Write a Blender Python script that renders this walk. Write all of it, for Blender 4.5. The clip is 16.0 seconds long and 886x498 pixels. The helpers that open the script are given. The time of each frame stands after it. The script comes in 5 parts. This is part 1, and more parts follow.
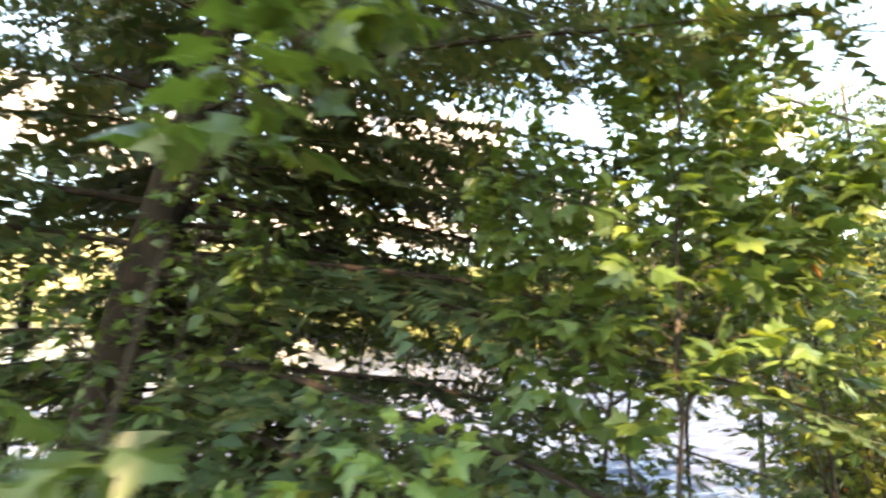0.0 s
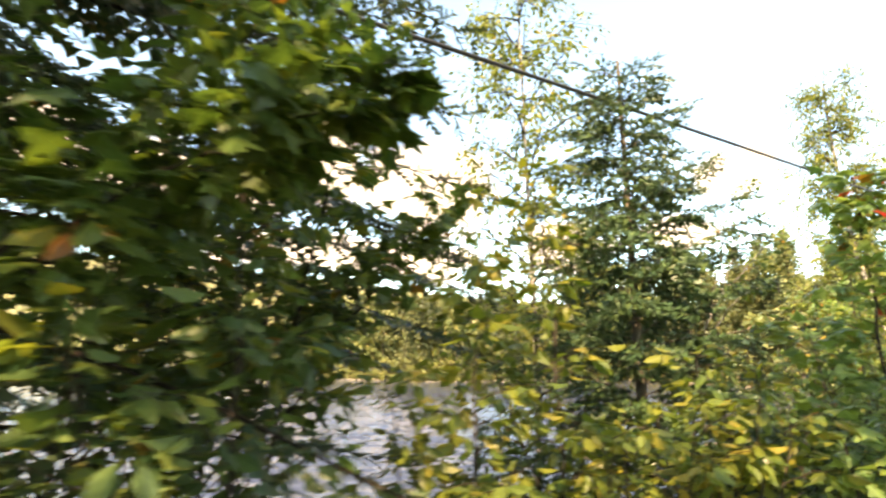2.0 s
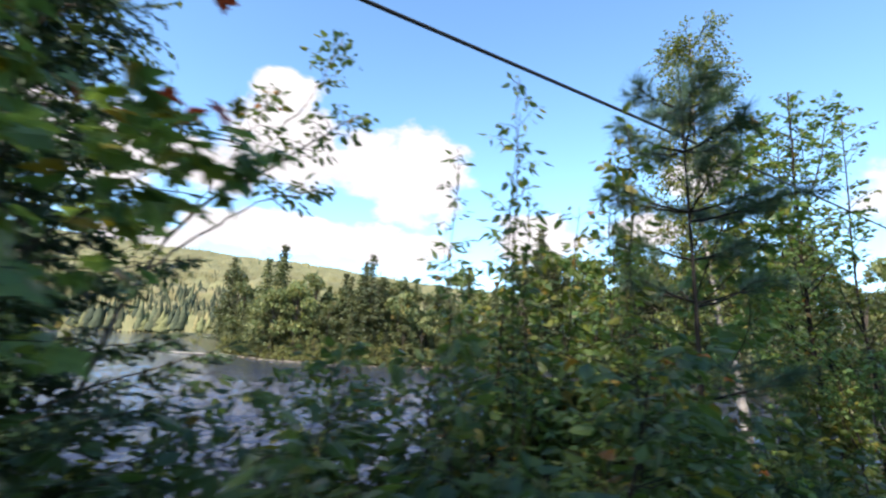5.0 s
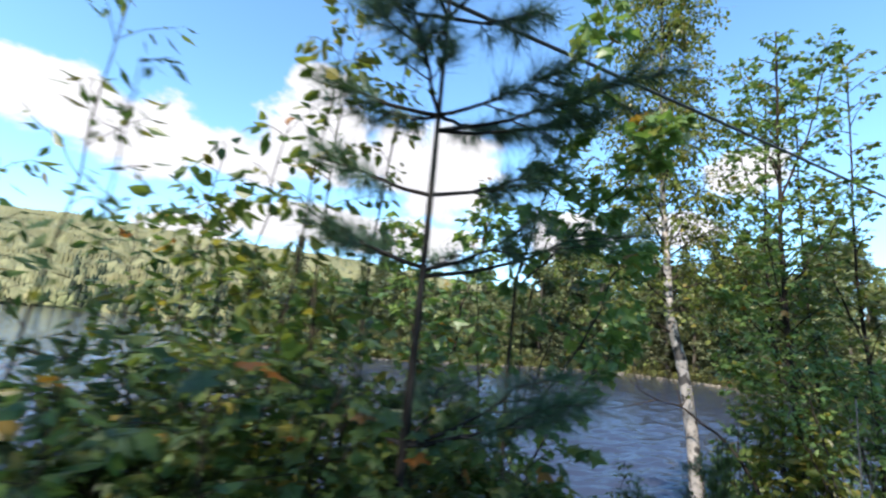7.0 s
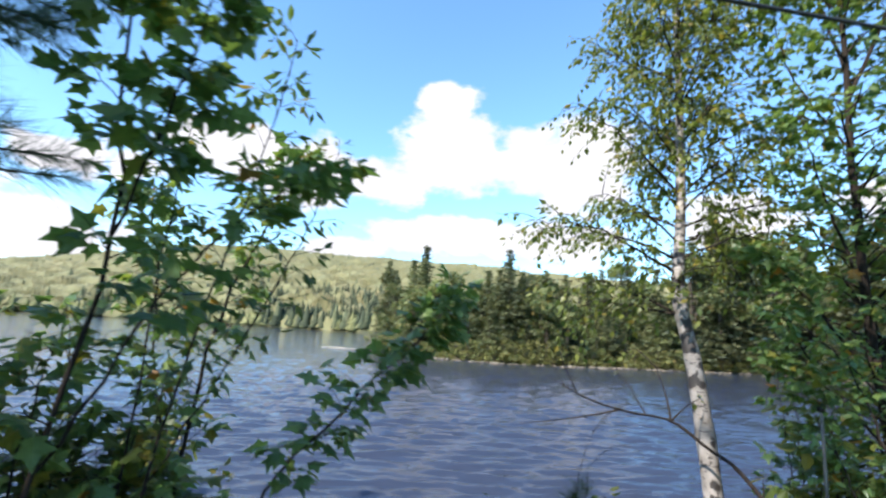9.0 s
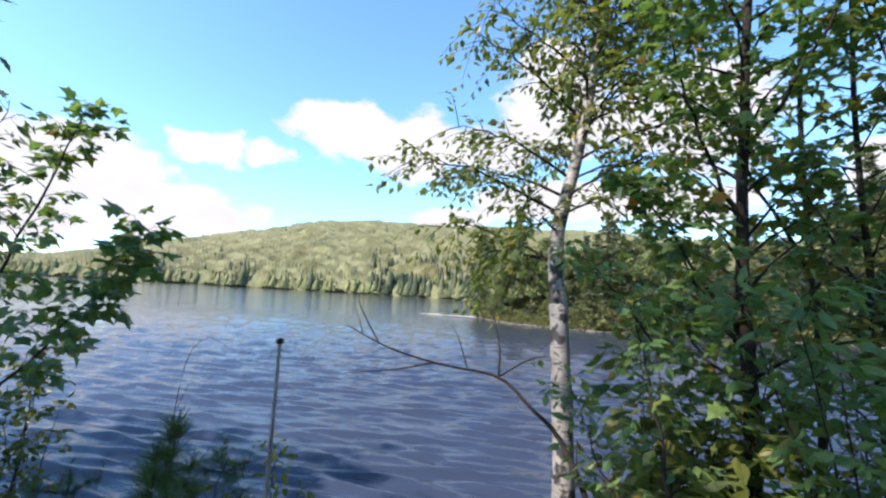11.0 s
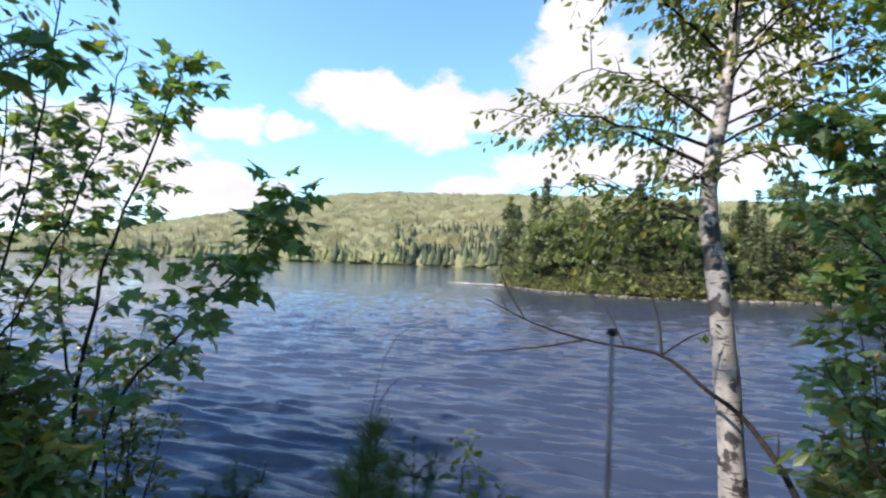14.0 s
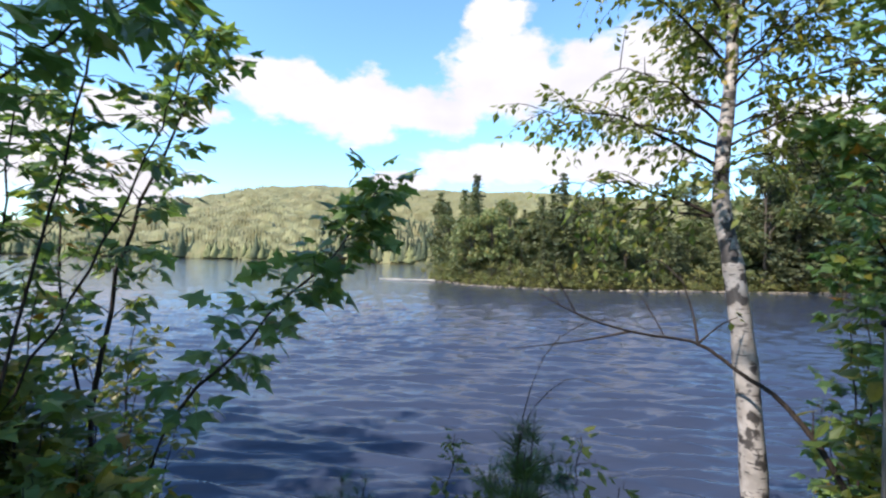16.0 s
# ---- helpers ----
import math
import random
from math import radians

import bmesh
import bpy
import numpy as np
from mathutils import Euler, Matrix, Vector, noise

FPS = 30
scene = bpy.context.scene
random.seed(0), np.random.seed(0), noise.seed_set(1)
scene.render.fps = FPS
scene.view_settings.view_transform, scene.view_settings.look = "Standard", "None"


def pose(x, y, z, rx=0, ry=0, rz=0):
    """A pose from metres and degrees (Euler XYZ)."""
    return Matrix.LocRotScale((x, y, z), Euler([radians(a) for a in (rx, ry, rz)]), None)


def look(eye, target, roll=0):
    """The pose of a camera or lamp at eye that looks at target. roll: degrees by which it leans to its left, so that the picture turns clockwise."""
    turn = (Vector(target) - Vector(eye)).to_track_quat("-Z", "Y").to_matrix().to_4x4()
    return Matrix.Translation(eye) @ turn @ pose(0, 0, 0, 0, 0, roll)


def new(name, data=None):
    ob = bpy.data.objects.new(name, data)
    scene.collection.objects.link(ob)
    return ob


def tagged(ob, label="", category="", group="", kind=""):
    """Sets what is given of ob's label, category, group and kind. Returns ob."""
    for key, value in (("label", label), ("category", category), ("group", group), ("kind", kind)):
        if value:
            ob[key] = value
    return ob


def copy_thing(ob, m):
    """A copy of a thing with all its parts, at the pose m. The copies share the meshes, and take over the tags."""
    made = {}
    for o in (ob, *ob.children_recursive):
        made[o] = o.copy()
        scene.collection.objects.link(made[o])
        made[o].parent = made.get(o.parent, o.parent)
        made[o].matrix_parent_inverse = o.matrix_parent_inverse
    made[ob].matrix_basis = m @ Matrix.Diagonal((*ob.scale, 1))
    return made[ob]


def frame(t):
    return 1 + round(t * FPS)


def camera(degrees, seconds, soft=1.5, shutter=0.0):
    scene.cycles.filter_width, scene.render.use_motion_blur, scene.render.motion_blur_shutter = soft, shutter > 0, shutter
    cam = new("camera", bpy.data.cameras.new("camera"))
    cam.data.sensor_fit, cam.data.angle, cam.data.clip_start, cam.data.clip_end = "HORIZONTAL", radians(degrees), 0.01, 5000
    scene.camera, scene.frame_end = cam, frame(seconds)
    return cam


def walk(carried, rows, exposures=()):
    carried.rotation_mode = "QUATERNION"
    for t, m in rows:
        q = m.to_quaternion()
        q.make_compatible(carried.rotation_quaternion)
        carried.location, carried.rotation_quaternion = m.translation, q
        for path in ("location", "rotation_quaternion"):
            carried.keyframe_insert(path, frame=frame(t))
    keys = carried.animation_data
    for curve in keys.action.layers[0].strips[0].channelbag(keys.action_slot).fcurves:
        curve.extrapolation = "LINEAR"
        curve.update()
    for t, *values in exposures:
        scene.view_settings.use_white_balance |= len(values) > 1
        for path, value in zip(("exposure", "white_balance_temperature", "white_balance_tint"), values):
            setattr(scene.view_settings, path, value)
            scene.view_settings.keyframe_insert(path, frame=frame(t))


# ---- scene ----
cam = camera(88.9, 16.0, soft=2.3, shutter=0.5)
PATH = [
    (0, (-0.4, -0.16, 3.008), (-0.377, 1.813, 3.334), 1.0),
    (0.5, (0.1, 0.04, 3.008), (0.123, 2.013, 3.334), 1.0),
    (1, (0.62, 0.21, 2.994), (0.657, 2.176, 3.358), 0.6),
    (1.5, (1.12, 0.419, 3.025), (1.235, 2.371, 3.444), 0.5),
    (2, (1.605, 0.565, 3.042), (1.698, 2.51, 3.497), 1.7),
    (2.5, (2.105, 0.754, 3.009), (2.26, 2.682, 3.518), 2.0),
    (3, (2.561, 0.901, 2.98), (2.791, 2.829, 3.459), 2.2),
    (3.5, (3.016, 1.099, 2.984), (3.325, 3.027, 3.419), 3.9),
    (4, (3.496, 1.268, 2.953), (3.756, 3.216, 3.321), 4.1),
    (4.5, (3.967, 1.45, 2.929), (4.186, 3.401, 3.307), 3.3),
    (5, (4.477, 1.609, 2.923), (4.688, 3.555, 3.332), 3.5),
    (7.3, (6.536, 2.732, 3.044), (6.553, 4.697, 3.418), 6.2),
    (8, (7.24, 3.039, 3.051), (6.974, 4.982, 3.444), 5.6),
    (8.5, (7.621, 3.303, 3.104), (7.316, 5.24, 3.496), 4.6),
    (9, (8.105, 3.561, 3.07), (7.589, 5.46, 3.426), 3.4),
    (9.5, (8.49, 3.725, 3.045), (7.857, 5.599, 3.342), 1.9),
    (10, (8.979, 4.006, 3.035), (8.243, 5.845, 3.308), 2.0),
    (11.2, (9.74, 4.46, 3.045), (8.759, 6.194, 3.226), 3.6),
    (12.3, (9.668, 4.657, 3.048), (8.528, 6.297, 3.17), 5.6),
    (12.5, (9.692, 4.714, 3.04), (8.49, 6.309, 3.146), 4.8),
    (13, (9.472, 4.621, 3.03), (8.288, 6.231, 3.12), 3.1),
    (13.5, (9.258, 4.469, 3.028), (8.142, 6.127, 3.106), 2.2),
    (14, (9.001, 4.383, 3.019), (7.968, 6.094, 3.072), 1.9),
    (14.5, (8.753, 4.3, 3.025), (7.859, 6.088, 3.07), 1.7),
    (15, (8.595, 4.196, 3.027), (7.785, 6.024, 3.06), 1.2),
    (15.5, (8.432, 4.125, 3.011), (7.676, 5.976, 3.051), 1.5),
    (16, (8.414, 4.17, 3.003), (7.671, 6.026, 3.046), 1.3),
]
walk(cam, [(t, look(eye, target, roll)) for t, eye, target, roll in PATH],
     [(0.0, 3.65, 12500, 22), (1.0, 3.6, 13500, 22), (1.5, 3.1, 13500, 22), (2.0, 2.5, 12500, 18), (2.5, 1.8, 9600, 18), (3.0, 1.3, 8500, 20), (3.5, 0.95, 7000, 18),
      (4.5, 1.12, 6850, 22), (5.0, 1.05, 6700, 16), (8.5, 1.1, 6400, 12), (10.0, 0.97, 6350, 15), (16.0, 0.95, 6400, 16)])

# ---- sky, sun ----
SUN_AZ, SUN_EL = 214.0, 40.0          # degrees clockwise from +y, and above the horizon
world = bpy.data.worlds.new("sky")
scene.world = world
world.use_nodes = True
wn, wl = world.node_tree.nodes, world.node_tree.links
sky = wn.new("ShaderNodeTexSky")
sky.sky_type, sky.sun_disc = 'NISHITA', False
sky.sun_elevation, sky.sun_rotation = radians(SUN_EL), radians(SUN_AZ)
sky.air_density, sky.dust_density, sky.ozone_density = 1.0, 0.3, 2.5


def wmath(op, a, b=None, c=None):
    n = wn.new("ShaderNodeMath")
    n.operation = op
    for k, v in enumerate((a, b, c)):
        if v is None:
            continue
        if isinstance(v, (int, float)):
            n.inputs[k].default_value = v
        else:
            wl.new(v, n.inputs[k])
    return n.outputs[0]


coord = wn.new("ShaderNodeTexCoord")
split = wn.new("ShaderNodeSeparateXYZ")
wl.new(coord.outputs["Generated"], split.inputs[0])
bearing = wmath('MULTIPLY', wmath('ARCTAN2', split.outputs[0], split.outputs[1]), 57.2958)
elevation = wmath('MULTIPLY', wmath('ARCSINE', split.outputs[2]), 57.2958)


def wnoise(scale, detail, rough=0.55):
    m = wn.new("ShaderNodeMapping")
    m.inputs["Scale"].default_value = (1, 1, 1.8)
    wl.new(coord.outputs["Generated"], m.inputs[0])
    n = wn.new("ShaderNodeTexNoise")
    n.inputs["Scale"].default_value, n.inputs["Detail"].default_value, n.inputs["Roughness"].default_value = scale, detail, rough
    wl.new(m.outputs[0], n.inputs["Vector"])
    return n


warp = wnoise(9, 3)
wsep = wn.new("ShaderNodeSeparateColor")
wl.new(warp.outputs["Color"], wsep.inputs[0])
b_w = wmath('MULTIPLY_ADD', wmath('SUBTRACT', wsep.outputs[0], 0.5), 6.5, bearing)
e_w = wmath('MULTIPLY_ADD', wmath('SUBTRACT', wsep.outputs[1], 0.5), 4.0, elevation)
place = wn.new("ShaderNodeCombineXYZ")
wl.new(b_w, place.inputs[0])
wl.new(e_w, place.inputs[1])
# cumulus: bearing, elevation, half width, half height in degrees
CLOUDS = [(-41, 19.3, 7.5, 3.6), (-33.5, 18.0, 7, 4.2), (-24, 18.2, 7, 2.8), (-15, 22, 7.5, 5), (-15, 28, 4.5, 2.8), (-6, 21.5, 6, 3.8), (-14, 11.8, 11.5, 2.7),
          (-27, 9.5, 5, 1.4), (-57, 14.8, 4.5, 2.2), (-50, 14.9, 2.4, 1.2), (-69, 10.3, 8, 4.3), (-60, 7.2, 9, 2.8), (-79, 6, 14, 4), (2, 20.5, 7, 6),
          (-1, 11.5, 8, 2.8), (18, 13.2, 6, 3), (37.5, 20, 4, 2.6), (31, 14.2, 4.5, 2), (62, 16, 12, 4), (100, 22, 14, 6), (140, 14, 12, 4), (-112, 16, 13, 5), (-150, 24, 14, 6)]
near = None
for cb, ce, rb, re_ in CLOUDS:
    q = wn.new("ShaderNodeVectorMath")
    q.operation = 'MULTIPLY_ADD'
    wl.new(place.outputs[0], q.inputs[0])
    q.inputs[1].default_value = (1 / rb, 1 / re_, 0)
    q.inputs[2].default_value = (-cb / rb, -ce / re_, 0)
    d = wn.new("ShaderNodeVectorMath")
    d.operation = 'DOT_PRODUCT'
    wl.new(q.outputs[0], d.inputs[0])
    wl.new(q.outputs[0], d.inputs[1])
    near = d.outputs["Value"] if near is None else wmath('SMOOTH_MIN', near, d.outputs["Value"], 0.35)
puffs = wnoise(16, 8, 0.6)
body = wmath('MULTIPLY_ADD', wmath('SUBTRACT', puffs.outputs["Fac"], 0.5), 2.1, wmath('SUBTRACT', 1.0, near))
cover = wn.new("ShaderNodeMapRange")
cover.interpolation_type = 'SMOOTHSTEP'
cover.inputs["From Min"].default_value, cover.inputs["From Max"].default_value = -0.32, 0.38
wl.new(body, cover.inputs["Value"])
tone = wn.new("ShaderNodeMapRange")
tone.inputs["From Min"].default_value, tone.inputs["From Max"].default_value = 0.35, 0.7
tone.inputs["To Min"].default_value, tone.inputs["To Max"].default_value = 1.0, 0.86
wl.new(wnoise(7, 5).outputs["Fac"], tone.inputs["Value"])
cloud_col = wn.new("ShaderNodeVectorMath")
cloud_col.operation = 'SCALE'
cloud_col.inputs[0].default_value = (3.75, 3.75, 3.85)
wl.new(tone.outputs[0], cloud_col.inputs["Scale"])
tint = wn.new("ShaderNodeVectorMath")
tint.operation = 'MULTIPLY'
tint.inputs[1].default_value = (0.95, 1.24, 1.32)
wl.new(sky.outputs[0], tint.inputs[0])
mixed = wn.new("ShaderNodeMix")
mixed.data_type = 'RGBA'
wl.new(cover.outputs[0], mixed.inputs["Factor"])
wl.new(tint.outputs[0], mixed.inputs["A"])
wl.new(cloud_col.outputs[0], mixed.inputs["B"])
wl.new(mixed.outputs["Result"], wn["Background"].inputs[0])
wn["Background"].inputs[1].default_value = 0.15

sun = new("sun", bpy.data.lights.new("sun", 'SUN'))
sun.data.energy, sun.data.angle, sun.data.color = 4.6, radians(0.53), (1.0, 0.93, 0.82)
_a, _e = radians(SUN_AZ), radians(SUN_EL)
sun.matrix_world = look((math.sin(_a) * math.cos(_e) * 80, math.cos(_a) * math.cos(_e) * 80, math.sin(_e) * 80), (0, 0, 0))


# ---- materials ----
def material(name, rough=0.7):
    m = bpy.data.materials.new(name)
    m.use_nodes = True
    b = m.node_tree.nodes["Principled BSDF"]
    b.inputs["Roughness"].default_value = rough
    return m, m.node_tree.nodes, m.node_tree.links, b


def ramp(nodes, stops, constant=False):
    r = nodes.new("ShaderNodeValToRGB")
    r.color_ramp.interpolation = 'CONSTANT' if constant else 'LINEAR'
    e = r.color_ramp.elements
    while len(e) < len(stops):
        e.new(0.5)
    for k, (p, c) in enumerate(stops):
        e[k].position, e[k].color = p, (*c, 1)
    return r


def noise_node(nodes, links, scale, detail=4, stretch=(1, 1, 1), kind="Object"):
    c = nodes.new("ShaderNodeTexCoord")
    m = nodes.new("ShaderNodeMapping")
    m.inputs["Scale"].default_value = stretch
    links.new(c.outputs[kind], m.inputs[0])
    n = nodes.new("ShaderNodeTexNoise")
    n.inputs["Scale"].default_value, n.inputs["Detail"].default_value = scale, detail
    links.new(m.outputs[0], n.inputs["Vector"])
    return n


def bumped(nodes, links, b, height, strength, distance):
    u = nodes.new("ShaderNodeBump")
    u.inputs["Strength"].default_value, u.inputs["Distance"].default_value = strength, distance
    links.new(height, u.inputs["Height"])
    links.new(u.outputs[0], b.inputs["Normal"])


def leaf_material(name, stops, island, through_amount=0.45, rough=0.38, grain=60.0, trees=False):
    """Thin leaf: a glossy skin that lets part of the light through; each leaf takes its own colour."""
    m, n, l, b = material(name, rough)
    if island:
        src = n.new("ShaderNodeNewGeometry").outputs["Random Per Island"]
    else:
        src = n.new("ShaderNodeObjectInfo").outputs["Random"]
    r = ramp(n, stops)
    l.new(src, r.inputs[0])
    g = noise_node(n, l, grain, 3)
    k = n.new("ShaderNodeMapRange")
    k.inputs["To Min"].default_value, k.inputs["To Max"].default_value = 0.65, 1.3
    l.new(g.outputs["Fac"], k.inputs["Value"])
    s = n.new("ShaderNodeVectorMath")
    s.operation = 'SCALE'
    l.new(r.outputs[0], s.inputs[0])
    if trees:
        each = n.new("ShaderNodeMapRange")
        each.inputs["To Min"].default_value, each.inputs["To Max"].default_value = 0.55, 1.65
        l.new(n.new("ShaderNodeObjectInfo").outputs["Random"], each.inputs["Value"])
        both = n.new("ShaderNodeMath")
        both.operation = 'MULTIPLY'
        l.new(k.outputs[0], both.inputs[0])
        l.new(each.outputs[0], both.inputs[1])
        k = both
    l.new(k.outputs[0], s.inputs["Scale"])
    l.new(s.outputs[0], b.inputs["Base Color"])
    b.inputs["Specular IOR Level"].default_value = 0.48
    t = n.new("ShaderNodeBsdfTranslucent")
    v = n.new("ShaderNodeVectorMath")
    v.operation = 'MULTIPLY'
    v.inputs[1].default_value = (1.42, 1.42, 0.75)
    l.new(s.outputs[0], v.inputs[0])
    l.new(v.outputs[0], t.inputs["Color"])
    mix = n.new("ShaderNodeMixShader")
    mix.inputs[0].default_value = through_amount
    l.new(b.outputs[0], mix.inputs[1])
    l.new(t.outputs[0], mix.inputs[2])
    l.new(mix.outputs[0], n["Material Output"].inputs[0])
    return m


def woods_material(name, stops):
    """Tree crowns far away: one colour a tree, mottled and rough with leaf masses."""
    m, n, l, b = material(name, 0.9)
    r = ramp(n, stops)
    l.new(n.new("ShaderNodeNewGeometry").outputs["Random Per Island"], r.inputs[0])
    g = noise_node(n, l, 0.9, 5)
    k = n.new("ShaderNodeMapRange")
    k.inputs["From Min"].default_value, k.inputs["From Max"].default_value = 0.3, 0.7
    k.inputs["To Min"].default_value, k.inputs["To Max"].default_value = 0.68, 1.25
    l.new(g.outputs["Fac"], k.inputs["Value"])
    s = n.new("ShaderNodeVectorMath")
    s.operation = 'SCALE'
    l.new(r.outputs[0], s.inputs[0])
    l.new(k.outputs[0], s.inputs["Scale"])
    l.new(s.outputs[0], b.inputs["Base Color"])
    bumped(n, l, b, g.outputs["Fac"], 0.4, 0.6)
    return m


def leaf_pair(name, stops, **kw):
    return leaf_material(name, stops, False, **kw), leaf_material(name + "_mass", stops, True, **kw)


GREEN = [(0.0, (0.044, 0.085, 0.03)), (0.35, (0.07, 0.12, 0.036)), (0.7, (0.105, 0.155, 0.042)), (0.9, (0.14, 0.17, 0.042)), (0.975, (0.22, 0.19, 0.035)), (1.0, (0.28, 0.11, 0.03))]
MAPLE = [(0.0, (0.085, 0.158, 0.058)), (0.5, (0.135, 0.22, 0.07)), (0.88, (0.19, 0.265, 0.07)), (0.97, (0.20, 0.18, 0.03)), (1.0, (0.30, 0.14, 0.03))]
YELLOW = [(0.0, (0.07, 0.115, 0.026)), (0.35, (0.11, 0.145, 0.03)), (0.75, (0.155, 0.172, 0.035)), (1.0, (0.22, 0.185, 0.04))]
REDDISH = [(0.0, (0.06, 0.10, 0.02)), (0.45, (0.12, 0.10, 0.02)), (0.6, (0.30, 0.05, 0.02)), (1.0, (0.42, 0.03, 0.02))]
# darker copy of the green leaf: shade put into the colour
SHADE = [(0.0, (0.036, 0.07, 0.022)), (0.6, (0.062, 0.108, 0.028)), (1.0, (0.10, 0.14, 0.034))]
BIRCH = [(0.0, (0.09, 0.125, 0.032)), (0.5, (0.15, 0.19, 0.045)), (0.9, (0.20, 0.215, 0.05)), (1.0, (0.30, 0.23, 0.05))]
mat_leaf, mat_leaf_mass = leaf_pair("green_leaf", GREEN)
mat_maple, mat_maple_mass = leaf_pair("maple_leaf", MAPLE)
mat_yellow, mat_yellow_mass = leaf_pair("yellowing_leaf", YELLOW, through_amount=0.5)
mat_red, mat_red_mass = leaf_pair("red_leaf", REDDISH)
mat_birch_leaf, mat_birch_mass = leaf_pair("birch_leaf", BIRCH)
mat_shade, mat_shade_mass = leaf_pair("shade_darkened_leaf", SHADE)
mat_needle = leaf_material("hemlock_needle", [(0.0, (0.02, 0.045, 0.018)), (0.6, (0.04, 0.07, 0.024)), (1.0, (0.09, 0.085, 0.03))], True, 0.15, 0.5)
mat_spruce = leaf_material("spruce_needle", [(0.0, (0.018, 0.045, 0.022)), (0.7, (0.035, 0.075, 0.03)), (1.0, (0.07, 0.11, 0.035))], True, 0.15, 0.5)
mat_pine = leaf_material("pine_needle", [(0.0, (0.034, 0.075, 0.05)), (0.7, (0.06, 0.12, 0.07)), (1.0, (0.10, 0.15, 0.075))], True, 0.2, 0.4)
mat_seedling = leaf_material("seedling_needle", [(0.0, (0.04, 0.075, 0.025)), (0.7, (0.075, 0.12, 0.035)), (1.0, (0.12, 0.15, 0.045))], True, 0.35, 0.5)
mat_far_leaf = woods_material("far_broadleaf", [(0.0, (0.13, 0.14, 0.055)), (0.35, (0.165, 0.172, 0.066)), (0.8, (0.195, 0.195, 0.078)), (1.0, (0.235, 0.205, 0.09))])
mat_mid_leaf = leaf_material("shore_broadleaf", [(0.0, (0.055, 0.082, 0.03)), (0.5, (0.105, 0.13, 0.045)), (0.85, (0.17, 0.18, 0.06)), (1.0, (0.2, 0.15, 0.05))], True, 0.3, 0.6, 3, True)
mat_shrub = leaf_material("waterside_shrub", [(0.0, (0.08, 0.10, 0.028)), (0.5, (0.15, 0.16, 0.045)), (1.0, (0.25, 0.22, 0.06))], True, 0.3, 0.6, 3)
mat_mid_needle = leaf_material("shore_conifer", [(0.0, (0.042, 0.06, 0.028)), (0.6, (0.10, 0.118, 0.052)), (1.0, (0.19, 0.19, 0.08))], True, 0.25, 0.6, 3, True)
mat_canopy, n, l, b = material("hillside_leaves", 0.9)
k1 = noise_node(n, l, 0.22, 6)
k2 = noise_node(n, l, 0.012, 3)
ka = n.new("ShaderNodeMath")
ka.operation = 'MULTIPLY_ADD'
l.new(k2.outputs["Fac"], ka.inputs[0])
ka.inputs[1].default_value = 0.55
l.new(k1.outputs["Fac"], ka.inputs[2])
kr = ramp(n, [(0.52, (0.122, 0.126, 0.058)), (0.7, (0.155, 0.154, 0.068)), (0.86, (0.18, 0.172, 0.077)), (1.0, (0.21, 0.182, 0.085))])
l.new(ka.outputs[0], kr.inputs[0])
l.new(kr.outputs[0], b.inputs["Base Color"])
bumped(n, l, b, k1.outputs["Fac"], 0.35, 1.0)
mat_dark_stand = woods_material("dark_conifer_stand", [(0.0, (0.03, 0.042, 0.022)), (0.7, (0.055, 0.068, 0.032)), (1.0, (0.10, 0.10, 0.045))])
mat_far_needle = woods_material("far_conifer", [(0.0, (0.075, 0.09, 0.045)), (1.0, (0.14, 0.15, 0.07))])


def bark(name, dark, light, scale=30, bump=0.6):
    m, n, l, b = material(name, 0.9)
    b.inputs["Specular IOR Level"].default_value = 0.15
    t = noise_node(n, l, scale, 6, (1, 1, 0.25))
    r = ramp(n, [(0.3, dark), (0.7, light)])
    l.new(t.outputs["Fac"], r.inputs[0])
    l.new(r.outputs[0], b.inputs["Base Color"])
    bumped(n, l, b, t.outputs["Fac"], bump, 0.01)
    return m


mat_bark = bark("grey_brown_bark", (0.035, 0.028, 0.022), (0.12, 0.10, 0.08))
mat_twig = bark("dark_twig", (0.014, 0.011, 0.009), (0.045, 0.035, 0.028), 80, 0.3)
# hemlock trunk's shade put into the colour: darker than the bark itself
mat_hembark = bark("shade_darkened_hemlock_bark", (0.008, 0.006, 0.005), (0.03, 0.019, 0.014), 14, 1.0)
# grey pine bark, darkened in colour to stand for the trunk's shade
mat_pinebark = bark("shade_darkened_pine_bark", (0.010, 0.009, 0.0085), (0.034, 0.031, 0.029), 40, 0.4)
mat_dead = bark("weathered_dead_wood", (0.07, 0.06, 0.05), (0.26, 0.23, 0.2), 50, 0.4)
mat_drift = bark("bleached_driftwood", (0.22, 0.2, 0.17), (0.45, 0.42, 0.36), 12, 0.4)

# birch bark: white paper with dark lenticels and black scars
mat_birch, n, l, b = material("white_birch_bark", 0.6)
t1 = noise_node(n, l, 9, 4, (1, 1, 1))
base = ramp(n, [(0.3, (0.15, 0.135, 0.12)), (0.65, (0.34, 0.31, 0.285))])
l.new(t1.outputs["Fac"], base.inputs[0])
t2 = noise_node(n, l, 16, 3, (1.0, 1.0, 5.5))
lent = ramp(n, [(0.60, (0, 0, 0)), (0.64, (1, 1, 1))])
l.new(t2.outputs["Fac"], lent.inputs[0])
t3 = noise_node(n, l, 5.5, 6, (1.6, 1.6, 1.7))
scar = ramp(n, [(0.53, (0, 0, 0)), (0.56, (1, 1, 1))])
l.new(t3.outputs["Fac"], scar.inputs[0])
mx = n.new("ShaderNodeMath")
